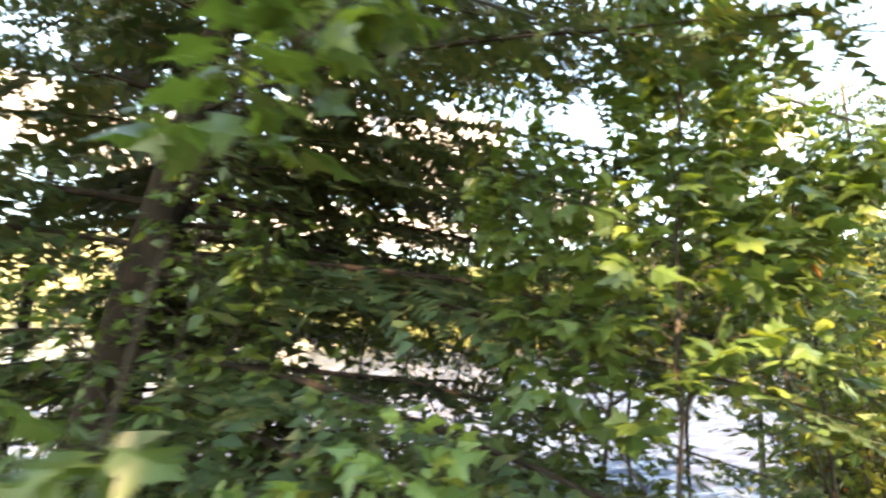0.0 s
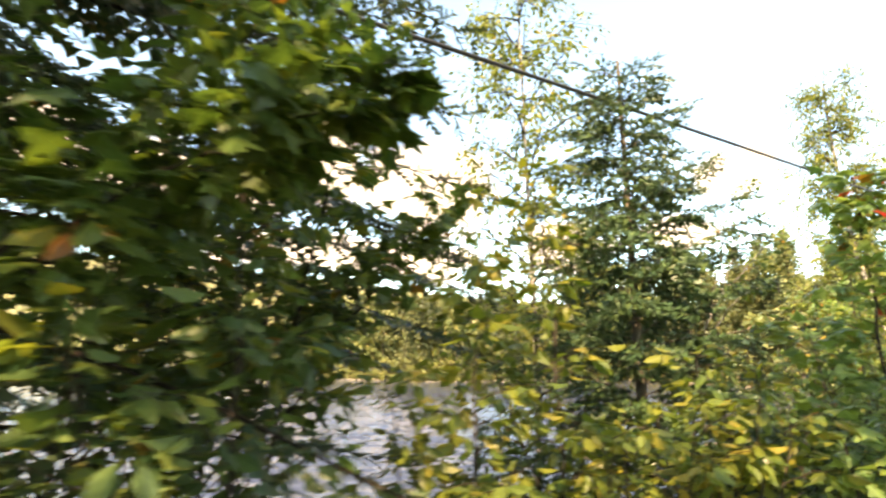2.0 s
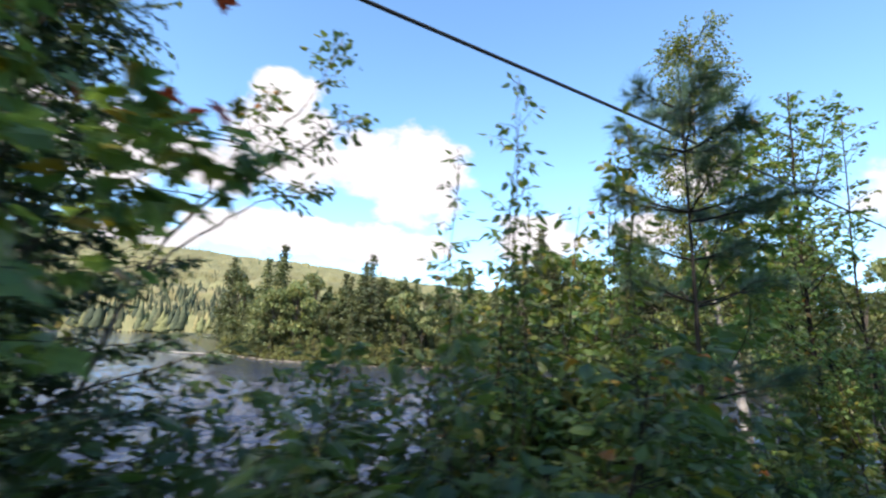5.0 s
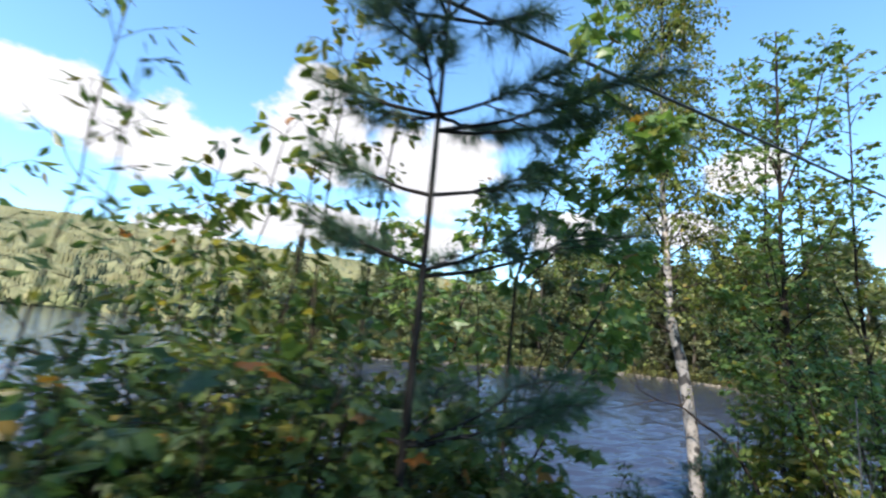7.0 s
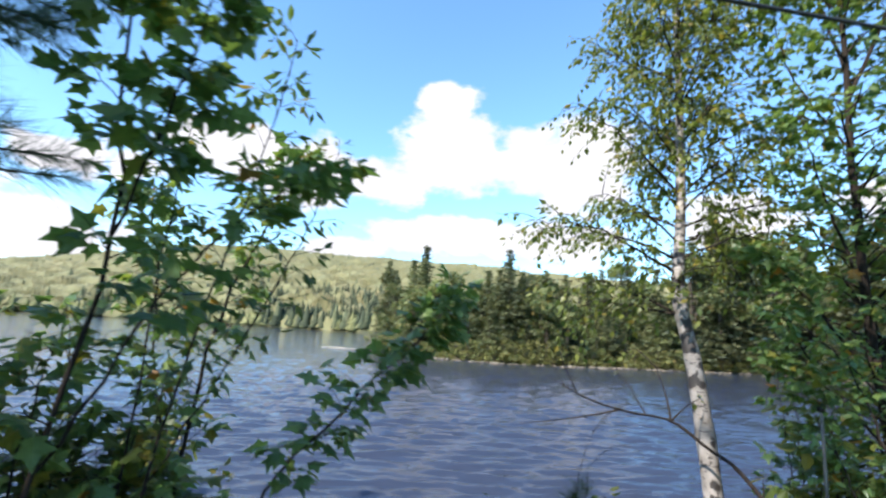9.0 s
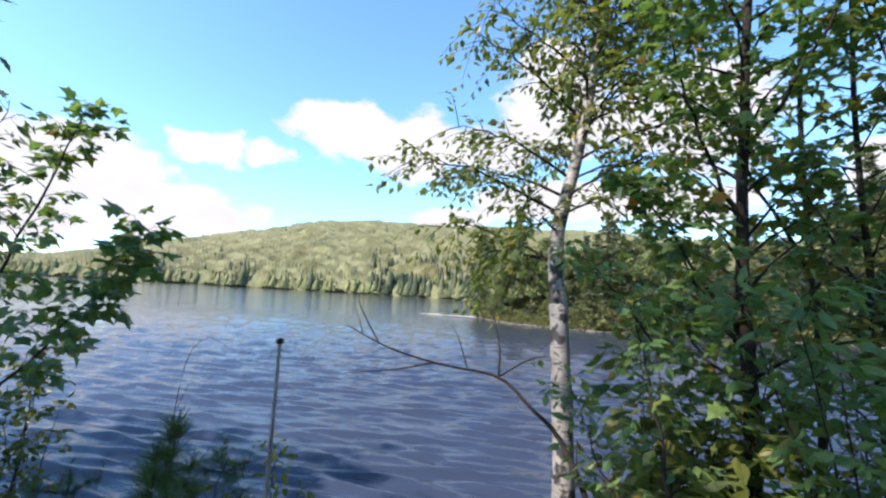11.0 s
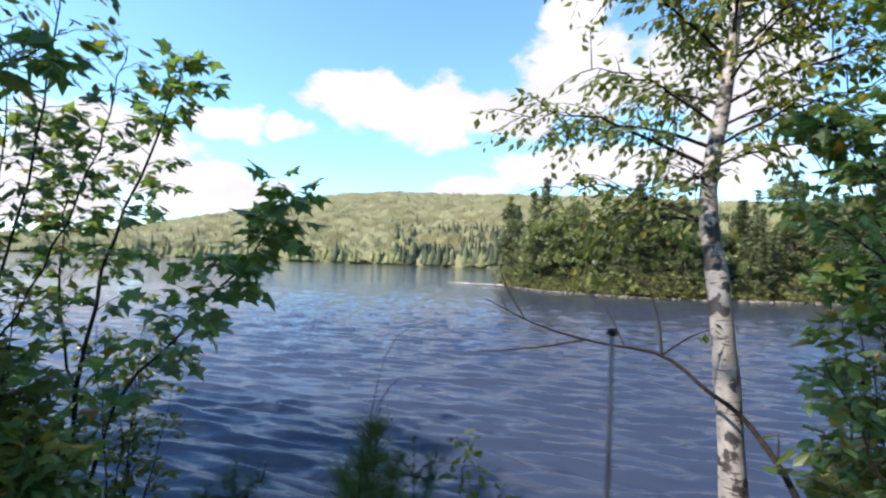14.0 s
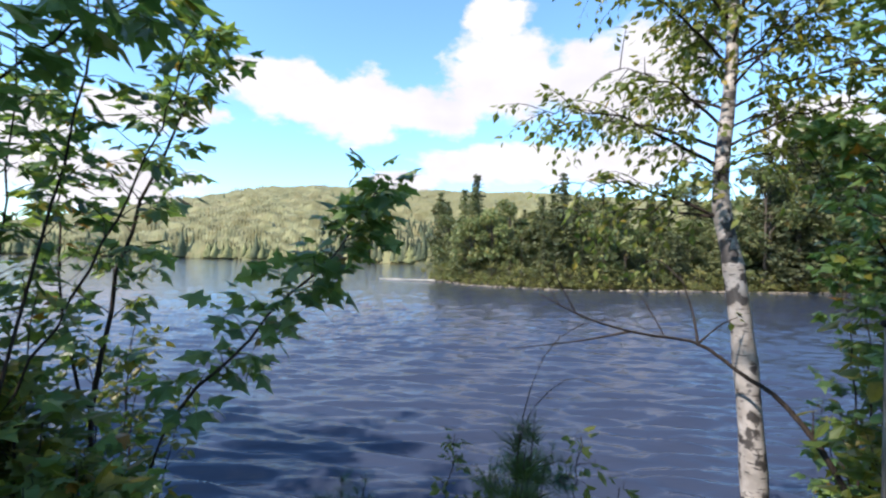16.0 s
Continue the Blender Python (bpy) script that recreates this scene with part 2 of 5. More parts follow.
mx.operation = 'MAXIMUM'
l.new(lent.outputs[0], mx.inputs[0])
l.new(scar.outputs[0], mx.inputs[1])
mc = n.new("ShaderNodeMix")
mc.data_type = 'RGBA'
l.new(mx.outputs[0], mc.inputs["Factor"])
l.new(base.outputs[0], mc.inputs["A"])
mc.inputs["B"].default_value = (0.035, 0.03, 0.028, 1)
l.new(mc.outputs["Result"], b.inputs["Base Color"])
bumped(n, l, b, t2.outputs["Fac"], 0.5, 0.006)

# forest floor, rising into the wooded far slopes
mat_ground, n, l, b = material("leaf_litter_ground", 0.95)
g1 = noise_node(n, l, 0.35, 6)
g2 = noise_node(n, l, 14, 5)
c1 = ramp(n, [(0.3, (0.04, 0.055, 0.016)), (0.7, (0.11, 0.105, 0.04))])
l.new(g1.outputs["Fac"], c1.inputs[0])
c2 = ramp(n, [(0.35, (0.4, 0.38, 0.34)), (0.7, (1.2, 1.1, 0.95))])
l.new(g2.outputs["Fac"], c2.inputs[0])
mm = n.new("ShaderNodeVectorMath")
mm.operation = 'MULTIPLY'
l.new(c1.outputs[0], mm.inputs[0])
l.new(c2.outputs[0], mm.inputs[1])
l.new(mm.outputs[0], b.inputs["Base Color"])
bumped(n, l, b, g2.outputs["Fac"], 0.8, 0.05)

# wind-ruffled lake
mat_water, n, l, b = material("lake_water", 0.06)
b.inputs["Base Color"].default_value = (0.033, 0.042, 0.068, 1)
b.inputs["IOR"].default_value = 1.333
w1 = noise_node(n, l, 2.2, 5, (0.5, 2.2, 1))
w2 = noise_node(n, l, 7.0, 3, (0.6, 2.0, 1))
for w in (w1, w2):
    turn = n.new("ShaderNodeVectorRotate")
    turn.rotation_type = 'Z_AXIS'
    turn.inputs["Angle"].default_value = radians(-20)
    scale_node = w.inputs["Vector"].links[0].from_node
    l.new(scale_node.inputs["Vector"].links[0].from_socket, turn.inputs["Vector"])
    l.new(turn.outputs[0], scale_node.inputs["Vector"])
wa = n.new("ShaderNodeMath")
wa.operation = 'MULTIPLY_ADD'
l.new(w2.outputs["Fac"], wa.inputs[0])
wa.inputs[1].default_value = 0.22
l.new(w1.outputs["Fac"], wa.inputs[2])
bumped(n, l, b, wa.outputs[0], 1.0, 0.036)

mat_cable, n, l, b = material("black_rubber_cable", 0.45)
cn = noise_node(n, l, 90, 3)
cr = ramp(n, [(0.3, (0.012, 0.012, 0.013)), (0.8, (0.03, 0.03, 0.032))])
l.new(cn.outputs["Fac"], cr.inputs[0])
l.new(cr.outputs[0], b.inputs["Base Color"])

mat_stone, n, l, b = material("beach_stone", 0.85)
sn = n.new("ShaderNodeNewGeometry")
sr = ramp(n, [(0.0, (0.07, 0.06, 0.045)), (1.0, (0.24, 0.20, 0.15))])
l.new(sn.outputs["Random Per Island"], sr.inputs[0])
l.new(sr.outputs[0], b.inputs["Base Color"])


# ---- mesh helpers ----
def tri_mesh(name, verts, tris, mat, smooth=False):
    verts, tris = np.asarray(verts, np.float32).reshape(-1, 3), np.asarray(tris, np.int32).reshape(-1, 3)
    me = bpy.data.meshes.new(name)
    me.vertices.add(len(verts))
    me.vertices.foreach_set("co", verts.ravel())
    me.loops.add(tris.size)
    me.loops.foreach_set("vertex_index", tris.ravel())
    me.polygons.add(len(tris))
    me.polygons.foreach_set("loop_start", np.arange(0, tris.size, 3, dtype=np.int32))
    me.polygons.foreach_set("use_smooth", np.full(len(tris), smooth))
    me.update(calc_edges=True)
    me.validate()
    me.materials.append(mat)
    return me


def thing(name, loc, label, category, group=""):
    ob = new(name)
    ob.location = loc
    ob.empty_display_size = 0.1
    return tagged(ob, label, category, group)


def part(name, mesh, parent, label="", kind=""):
    ob = new(name, mesh)
    ob.parent = parent
    return tagged(ob, label, kind=kind)


class Soup:
    """Triangles gathered into one mesh."""
    def __init__(self):
        self.v, self.f, self.n = [], [], 0

    def add(self, v, f):
        v, f = np.asarray(v, float).reshape(-1, 3), np.asarray(f, int).reshape(-1, 3)
        self.v.append(v)
        self.f.append(f + self.n)
        self.n += len(v)

    def stamp(self, template, mats):
        """A copy of the template at each of the 4 x 4 matrices."""
        tv, tf = template
        mats = np.asarray(mats, float).reshape(-1, 4, 4)
        if not len(mats):
            return
        v = np.einsum("nij,vj->nvi", mats[:, :3, :3], tv) + mats[:, None, :3, 3]
        f = tf[None] + (np.arange(len(mats)) * len(tv))[:, None, None]
        self.add(v, f)

    def tube(self, pts, radii, sides=6):
        pts, radii = np.asarray(pts, float), np.asarray(radii, float)
        along = np.gradient(pts, axis=0)
        along /= np.linalg.norm(along, axis=1, keepdims=True) + 1e-9
        ref = np.where(np.abs(along[:, 2:3]) > 0.9, [[1.0, 0, 0]], [[0, 0, 1.0]])
        u = np.cross(along, ref)
        u /= np.linalg.norm(u, axis=1, keepdims=True) + 1e-9
        w = np.cross(along, u)
        a = np.linspace(0, 2 * np.pi, sides, endpoint=False)
        ring = pts[:, None] + radii[:, None, None] * (np.cos(a)[None, :, None] * u[:, None] + np.sin(a)[None, :, None] * w[:, None])
        k = len(pts)
        i = np.arange(sides)
        j = (i + 1) % sides
        f = []
        for r in range(k - 1):
            p, q = r * sides, (r + 1) * sides
            f.append(np.stack([p + i, p + j, q + j], 1))
            f.append(np.stack([p + i, q + j, q + i], 1))
        v = np.concatenate([ring.reshape(-1, 3), pts[-1:]])
        f.append(np.stack([(k - 1) * sides + i, (k - 1) * sides + j, np.full(sides, k * sides)], 1))
        self.add(v, np.concatenate(f))

    def mesh(self, name, mat, smooth=False, origin=(0, 0, 0)):
        if not self.v:
            return None
        return tri_mesh(name, np.concatenate(self.v) - np.asarray(origin, float), np.concatenate(self.f), mat, smooth)


def spline(ctrl, k=14):
    """A smooth line through control points."""
    c = np.asarray(ctrl, float)
    if len(c) == 2:
        return c[0] + np.linspace(0, 1, k)[:, None] * (c[1] - c[0])
    c = np.concatenate([[2 * c[0] - c[1]], c, [2 * c[-1] - c[-2]]])
    out = []
    for s in np.linspace(0, len(c) - 3, k):
        i = min(int(s), len(c) - 4)
        t = s - i
        p0, p1, p2, p3 = c[i:i + 4]
        out.append(0.5 * (2 * p1 + (p2 - p0) * t + (2 * p0 - 5 * p1 + 4 * p2 - p3) * t * t + (3 * p1 - p0 - 3 * p2 + p3) * t ** 3))
    return np.array(out)


def unit(v):
    return v / (np.linalg.norm(v, axis=-1, keepdims=True) + 1e-9)


def aligned(pos, way, up, size):
    """Matrices whose x runs along way and whose z leans to up."""
    way = unit(np.asarray(way, float))
    y = unit(np.cross(up, way))
    z = np.cross(way, y)
    m = np.zeros((len(way), 4, 4))
    s = np.asarray(size, float).reshape(-1, 1)
    m[:, :3, 0], m[:, :3, 1], m[:, :3, 2], m[:, :3, 3], m[:, 3, 3] = way * s, y * s, z * s, pos, 1
    return m


# ---- the lie of the land ----
HUB = (8.0, 4.0)                      # bearings of the far shore are taken from here
SHORE_B = [-180, -112, -104, -90, -75, -60, -45, -32, -25.2, -23.2, -18, -8, 2, 14, 24, 34, 44, 54, 60, 66, 180]
SHORE_R = [600, 600, 520, 470, 380, 300, 255, 225, 200, 62, 52, 48, 52, 62, 74, 66, 46, 30, 22, 18, 18]
RISE_B = [-180, -112, -104, -90, -75, -60, -45, -32, -25.2, -10, 20, 180]
RISE_R = [600, 600, 520, 470, 380, 300, 255, 225, 200, 170, 130, 120]
SKY_B = [-180, -90, -75, -70, -57, -43.5, -38, -20, -8, 4, 20, 60, 180]
SKY_E = [1.0, 1.0, 1.2, 1.4, 4.7, 7.9, 8.5, 8.5, 8.2, 7.0, 6.0, 6.0, 3.0]


def path_y(x):
    """The footpath's line."""
    xc = np.clip(x, -3, 13)
    return 0.36 * xc + 0.012 * xc ** 2 + (x - xc) * np.where(x > 0, 0.62, 0.3)


def ground_z(x, y):
    x, y = np.asarray(x, float), np.asarray(y, float)
    d = (y - path_y(x)) * 0.9
    bank = np.interp(d, [-60, -12, -1.0, 0.5, 1.6, 2.8, 3.5, 4.6, 9], [8, 2.6, 1.55, 1.45, 1.05, 0.45, 0.02, -0.5, -2.5])
    dx, dy = x - HUB[0], y - HUB[1]
    r, b = np.hypot(dx, dy), np.degrees(np.arctan2(dx, dy))
    sr, se = np.interp(b, SHORE_B, SHORE_R), np.interp(b, SKY_B, SKY_E)
    out = r - sr
    rise = np.interp(b, RISE_B, RISE_R)
    ridge = rise + 380
    top = np.maximum(np.tan(np.radians(se)) * ridge - 6, 4)
    far = np.where(out < 0, np.maximum(out * 0.12, -2.5), np.where(out < 20, out * 0.06, 1.2)) + np.clip((r - rise - 15) / 365, 0, 1) ** 0.85 * top
    far = np.where(r > ridge, top + 1.2 - np.clip((r - ridge) / 1500, 0, 1) * top * 0.7, far)
    lump = 0.05 * np.sin(3.1 * x + 1.3) * np.sin(2.7 * y) + 0.03 * np.sin(7.3 * x) * np.sin(6.1 * y + 2)
    return np.maximum(bank, far) + lump * (np.abs(d) < 8)


def fan(rs, angles):
    """A polar sheet of quads, as triangles."""
    a = np.radians(angles)
    x = HUB[0] + rs[:, None] * np.sin(a)
    y = HUB[1] + rs[:, None] * np.cos(a)
    nr, na = x.shape
    i = np.arange(nr - 1)[:, None] * na + np.arange(na - 1)[None]
    f = np.concatenate([np.stack([i, i + 1, i + na + 1], -1).reshape(-1, 3), np.stack([i, i + na + 1, i + na], -1).reshape(-1, 3)])
    return x, y, f


gr = np.concatenate([[0.0], np.geomspace(0.25, 4200, 150)])
gx, gy, gf = fan(gr, np.concatenate([np.linspace(-180, -120.8, 21), np.arange(-120, 70, 0.8), np.linspace(70, 180, 38)]))
ground = new("ground", tri_mesh("ground", np.stack([gx, gy, ground_z(gx, gy)], -1), gf, mat_ground, True))
tagged(ground, "brown leaf-strewn bank dropping to the lake and wooded far slopes", "ground", kind="structure")

rng = np.random.default_rng(4)
wr = np.concatenate([np.geomspace(2.2, 60, 420), np.geomspace(60, 1100, 160)[1:]])
wx, wy, wf = fan(wr, np.concatenate([np.arange(-116, -75, 0.7), np.arange(-75, 35, 0.36), np.arange(35, 72, 0.7)]))
wz = np.zeros_like(wx)
for k in range(30):
    wave = 0.2 * 1.075 ** k
    head = radians(rng.normal(161, 11))
    ph = rng.uniform(0, 6.28)
    amp = 0.0245 * wave * math.exp(-(math.log(wave / 0.48) / 0.65) ** 2) * rng.uniform(0.6, 1.2)
    fade = np.clip(1.7 - wr * 0.02 / wave, 0, 1)[:, None]
    s = np.sin((wx * np.sin(head) + wy * np.cos(head)) * 6.283 / wave + ph + 1.1 * np.sin(0.43 * wx + k) + 0.9 * np.sin(0.31 * wy + 2 * k))
    wz += amp * fade * (s + 0.35 * (s * s - 0.5))
water = new("water", tri_mesh("water", np.stack([wx, wy, wz], -1), wf, mat_water, True))
tagged(water, "wind-rippled blue grey lake water reflecting the sky", "lake", kind="structure")


# ---- far woods ----
def canopy(seed, count, b_lo, b_hi, deep, pack, tall):
    g = np.random.default_rng(seed)
    b = g.uniform(b_lo, b_hi, count)
    sr = np.interp(b, RISE_B, RISE_R)
    r = sr + 3 + deep * g.uniform(0, 1, count) ** pack
    x, y = HUB[0] + r * np.sin(np.radians(b)), HUB[1] + r * np.cos(np.radians(b))
    z = ground_z(x, y)
    h = g.uniform(7, 12, count) * 1.25 * tall
    w = g.uniform(2.2, 4.4, count) * 0.75
    rings, sides = 6, 7
    a = np.linspace(0, 6.283, sides, endpoint=False)
    saw = np.array([0.55, 1.0, 0.62, 0.72, 0.38, 0.03])
    rad = saw[None, :, None] * g.uniform(0.7, 1.25, (count, rings, sides)) * w[:, None, None]
    hz = np.array([0.05, 0.14, 0.36, 0.42, 0.68, 1.0])
    v = np.stack([rad * np.cos(a), rad * np.sin(a), hz[None, :, None] * h[:, None, None] * np.ones_like(rad)], -1).reshape(count, -1, 3)
    k, q = np.arange(sides), (np.arange(sides) + 1) % sides
    f = np.concatenate([np.concatenate([np.stack([p * sides + k, p * sides + q, (p + 1) * sides + q], 1), np.stack([p * sides + k, (p + 1) * sides + q, (p + 1) * sides + k], 1)]) for p in range(rings - 1)])
    v = v + np.stack([x, y, z], -1)[:, None]
    f = f[None] + (np.arange(count) * v.shape[1])[:, None, None]
    return v.reshape(-1, 3), f.reshape(-1, 3)


sr_ = np.concatenate([np.linspace(0, 1, 8) * 9, 9 + 395 * np.linspace(0, 1, 170)[1:] ** 1.15])
sb_ = np.radians(np.arange(-88, 41, 0.17))
rr = np.interp(np.degrees(sb_), RISE_B, RISE_R)[None] + 2 + sr_[:, None]
gen = np.random.default_rng(10)
ang = sb_[None] + gen.normal(0, 0.0006, rr.shape)
sx, sy = HUB[0] + rr * np.sin(ang), HUB[1] + rr * np.cos(ang)
broad = gen.normal(0, 9.0, rr.shape)
for _ in range(7):
    broad = (broad + np.roll(broad, 2, 1) + np.roll(broad, -2, 1) + np.roll(broad, 1, 0) + np.roll(broad, -1, 0)) / 5
soft = gen.normal(0, 1.0, rr.shape)
for _ in range(2):
    soft = (soft + np.roll(soft, 1, 1) + np.roll(soft, -1, 1) + np.roll(soft, 1, 0) + np.roll(soft, -1, 0)) / 3.2
lift = np.interp(sr_, [0, 2.6, 5, 9], [0.3, 4.5, 6.5, 7.5])[:, None] * np.interp(soft, [-1, 1], [0.94, 1.06])
sz = ground_z(sx, sy) + lift + 0.9 * np.sin(0.31 * sx + 0.17 * sy) * np.sin(0.27 * sy - 0.11 * sx) + 1.1 * broad
nr, na = sx.shape
q0 = np.arange(nr - 1)[:, None] * na + np.arange(na - 1)[None]
f = np.concatenate([np.stack([q0, q0 + 1, q0 + na + 1], -1).reshape(-1, 3), np.stack([q0, q0 + na + 1, q0 + na], -1).reshape(-1, 3)])
tagged(new("hillside_canopy", tri_mesh("hillside_canopy", np.stack([sx, sy, sz], -1).reshape(-1, 3), f, mat_canopy, True)), "soft yellow-green leaf canopy of the far hillside woods", "woods", kind="stuff")
v, f = canopy(13, 800, -88, -20, 18, 1.0, 0.62)
tagged(new("far_shore_woods", tri_mesh("far_shore_woods", v, f, mat_far_leaf, True)), "tall leafy trees lining the far lake shore", "woods", kind="stuff")
v, f = canopy(12, 260, -88, 40, 330, 2.0, 0.95)
tagged(new("far_conifers", tri_mesh("far_conifers", v, f, mat_far_needle, True)), "dark conifers scattered over the far wooded hillside", "woods", kind="stuff")
v, f = canopy(14, 420, -37, -20, 60, 1.2, 0.85)
tagged(new("far_conifer_stand", tri_mesh("far_conifer_stand", v, f, mat_dark_stand, True)), "dense dark conifer stand on the far shore beyond the headland", "woods", kind="stuff")


# ---- trees of the near shores ----
def flakes_at(soup, g, centres, size, flat=0.0):
    c = np.asarray(centres)
    e = g.normal(0, 0.6, (len(c), 3, 3)) * np.asarray(size).reshape(-1, 1, 1)
    e[:, :, 2] *= 1 - flat
    soup.add((c[:, None] + e).reshape(-1, 3), np.arange(len(c) * 3).reshape(-1, 3))


def shore_conifer(seed, h, w, label):
    g = np.random.default_rng(seed)
    root = thing("conifer_tree", (0, 0, 0), label, "tree", "trees round the inlet")
    tr = Soup()
    tr.tube([(0, 0, -0.3), (0.05, 0, h * 0.5), (0, 0.05, h)], [h * 0.014, h * 0.009, 0.02], 6)
    fo = Soup()
    for z in np.arange(h * 0.1, h * 0.98, h * 0.035):
        u = (z / h - 0.1) / 0.9
        for _ in range(7):
            a, ln = g.uniform(0, 6.283), w * (1 - u) ** 0.8 * g.uniform(0.5, 1.15) + 0.12
            s = np.linspace(0.15, 1, max(4, int(9 * (1 - u)) + 3))
            p = np.stack([np.cos(a) * ln * s, np.sin(a) * ln * s, z - 0.22 * ln * s ** 2 + 0.1 * ln * s ** 4], -1)
            q = np.repeat(p, 3, 0) + g.normal(0, 0.09, (3 * len(p), 3))
            flakes_at(fo, g, q, g.uniform(0.17, 0.38, len(q)), 0.5)
    part("trunk", tr.mesh("conifer_trunk", mat_bark), root)
    part("crown", fo.mesh("conifer_crown", mat_mid_needle), root, kind="stuff")
    return root


def shore_broadleaf(seed, h, w, label, low=0.25, flakes=2200, leaf=0.27, mat=None, name="broadleaf_tree", group="trees round the inlet", trunk=1.0):
    g = np.random.default_rng(seed)
    root = thing(name, (0, 0, 0), label, "tree" if trunk >= 1 else "shrub", group)
    tr, fo = Soup(), Soup()
    tr.tube(spline([(0, 0, -0.3), (g.normal(0, 0.15), g.normal(0, 0.15), h * 0.45), (g.normal(0, 0.3), 0, h * 0.9)]), np.linspace(h * 0.016 * trunk, 0.02, 14), 7)
    lobes = []
    for k in range(13):
        u = g.uniform(low, 0.95)
        a = k * 2.4 + g.uniform(-0.5, 0.5)
        reach = w * (0.35 + 0.6 * math.sin(math.pi * min(0.95, (u - low) / (1 - low) * 0.8 + 0.2))) * g.uniform(0.5, 0.95)
        tip = np.array([math.cos(a) * reach, math.sin(a) * reach, h * u + 0.1 * reach])
        tr.tube(spline([(0, 0, h * u * 0.75), tip * (0.5, 0.5, 0.97), tip], 7), np.linspace(0.05 * h / 10, 0.012, 7), 5)
        lobes.append((tip, w * g.uniform(0.22, 0.4)))
    each = flakes // len(lobes)
    for tip, rad in lobes:
        q = unit(g.normal(0, 1, (each, 3))) * g.uniform(0.35, 1.0, (each, 1)) ** 0.6 * rad * (1, 1, 0.75)
        flakes_at(fo, g, tip + q, g.uniform(0.6, 1.3, each) * leaf)
    part("trunk", tr.mesh("shore_trunk", mat_bark), root)
    part("crown", fo.mesh("shore_crown", mat or mat_mid_leaf), root, kind="stuff")
    return root


rng = np.random.default_rng(21)
kinds = [shore_conifer(31, 12, 2.4, "tall dark spruce tree with layered drooping branches"), shore_conifer(32, 9, 2.2, "ragged dark spruce tree on the headland shore"),
         shore_conifer(33, 13.5, 3.0, "tall white pine with open feathery branches"),
         shore_broadleaf(41, 10, 3.4, "round green broadleaf tree on the inlet shore", 0.3), shore_broadleaf(42, 8, 2.8, "yellow-green broadleaf tree on the inlet shore", 0.2),
         shore_broadleaf(43, 11.5, 3.2, "tall leafy tree standing in the headland woods", 0.35)]
spots = []
for k in range(170):
    b = rng.uniform(-22.5, 70)
    out = 2.5 + 60 * rng.uniform(0, 1) ** 1.3
    if b < -17 and out > 12:
        out *= 0.4
    spots.append((b, out, int(rng.choice(6, p=[0.26, 0.26, 0.16, 0.12, 0.1, 0.1])), rng.uniform(0.55, 1.15), rng.uniform(0, 360)))
for k in range(42):
    spots.append((rng.uniform(7, 46), rng.uniform(4, 34), int(rng.choice([0, 0, 2, 5])), rng.uniform(1.15, 1.45), rng.uniform(0, 360)))
for k in range(34):
    spots.append((rng.uniform(13, 40), rng.uniform(2, 14), int(rng.choice([0, 2, 3, 5])), rng.uniform(1.25, 1.65), rng.uniform(0, 360)))
for k in range(95):
    b = rng.uniform(-22, 16)
    spots.append((b, rng.uniform(2.5, 9 if b < -16 else 20), int(rng.choice([0, 1, 1, 2, 3, 3, 4, 5])), rng.uniform(0.45, 0.8) if b < -16 else rng.uniform(0.6, 0.95), rng.uniform(0, 360)))
for k in range(18):
    spots.append((-21 + 1.9 * k + rng.uniform(-0.8, 0.8), rng.uniform(1.8, 4.5), int(rng.choice([1, 2, 4])), rng.uniform(0.35, 0.8), rng.uniform(0, 360)))
spots += [(-17.5, 4.0, 0, 0.98, 10), (-6.5, 4.0, 2, 0.95, 80), (-2, 5, 1, 1.1, 30), (-13, 6, 5, 0.9, 200), (-10, 5, 1, 0.95, 300)]
first = set()
for b, out, k, s, rz in spots:
    r = np.interp(b, SHORE_B, SHORE_R) + out
    x, y = HUB[0] + r * math.sin(radians(b)), HUB[1] + r * math.cos(radians(b))
    m = pose(x, y, float(ground_z(x, y)), 0, 0, rz)
    if k not in first:
        first.add(k)
        kinds[k].matrix_basis = m
    else:
        o = copy_thing(kinds[k], m @ Matrix.Scale(s, 4))
shrub = shore_broadleaf(51, 2.2, 1.5, "low yellow-green shrub at the water's edge", 0.1, 420, 0.15, mat_shrub, "shore_shrub", "shrubs along the headland shore", 0.5)
for k in range(112):
    b = -23.3 + k * 0.7 + rng.uniform(-0.5, 0.5)
    r = np.interp(b, SHORE_B, SHORE_R) + rng.uniform(0.8, 2.6)
    x, y = HUB[0] + r * math.sin(radians(b)), HUB[1] + r * math.cos(radians(b))
    m = pose(x, y, float(ground_z(x, y)) - 0.05, 0, 0, rng.uniform(0, 360))
    if k == 0:
        shrub.matrix_basis = m
    else:
        copy_thing(shrub, m @ Matrix.Scale(rng.uniform(0.45, 1.15), 4))

# pale stones and bleached logs along the headland's edge
st = Soup()
ico = bmesh.new()
bmesh.ops.create_icosphere(ico, subdivisions=1, radius=1)
iv = np.array([q.co[:] for q in ico.verts])
fi = np.array([[q.index for q in p.verts] for p in ico.faces])
ico.free()
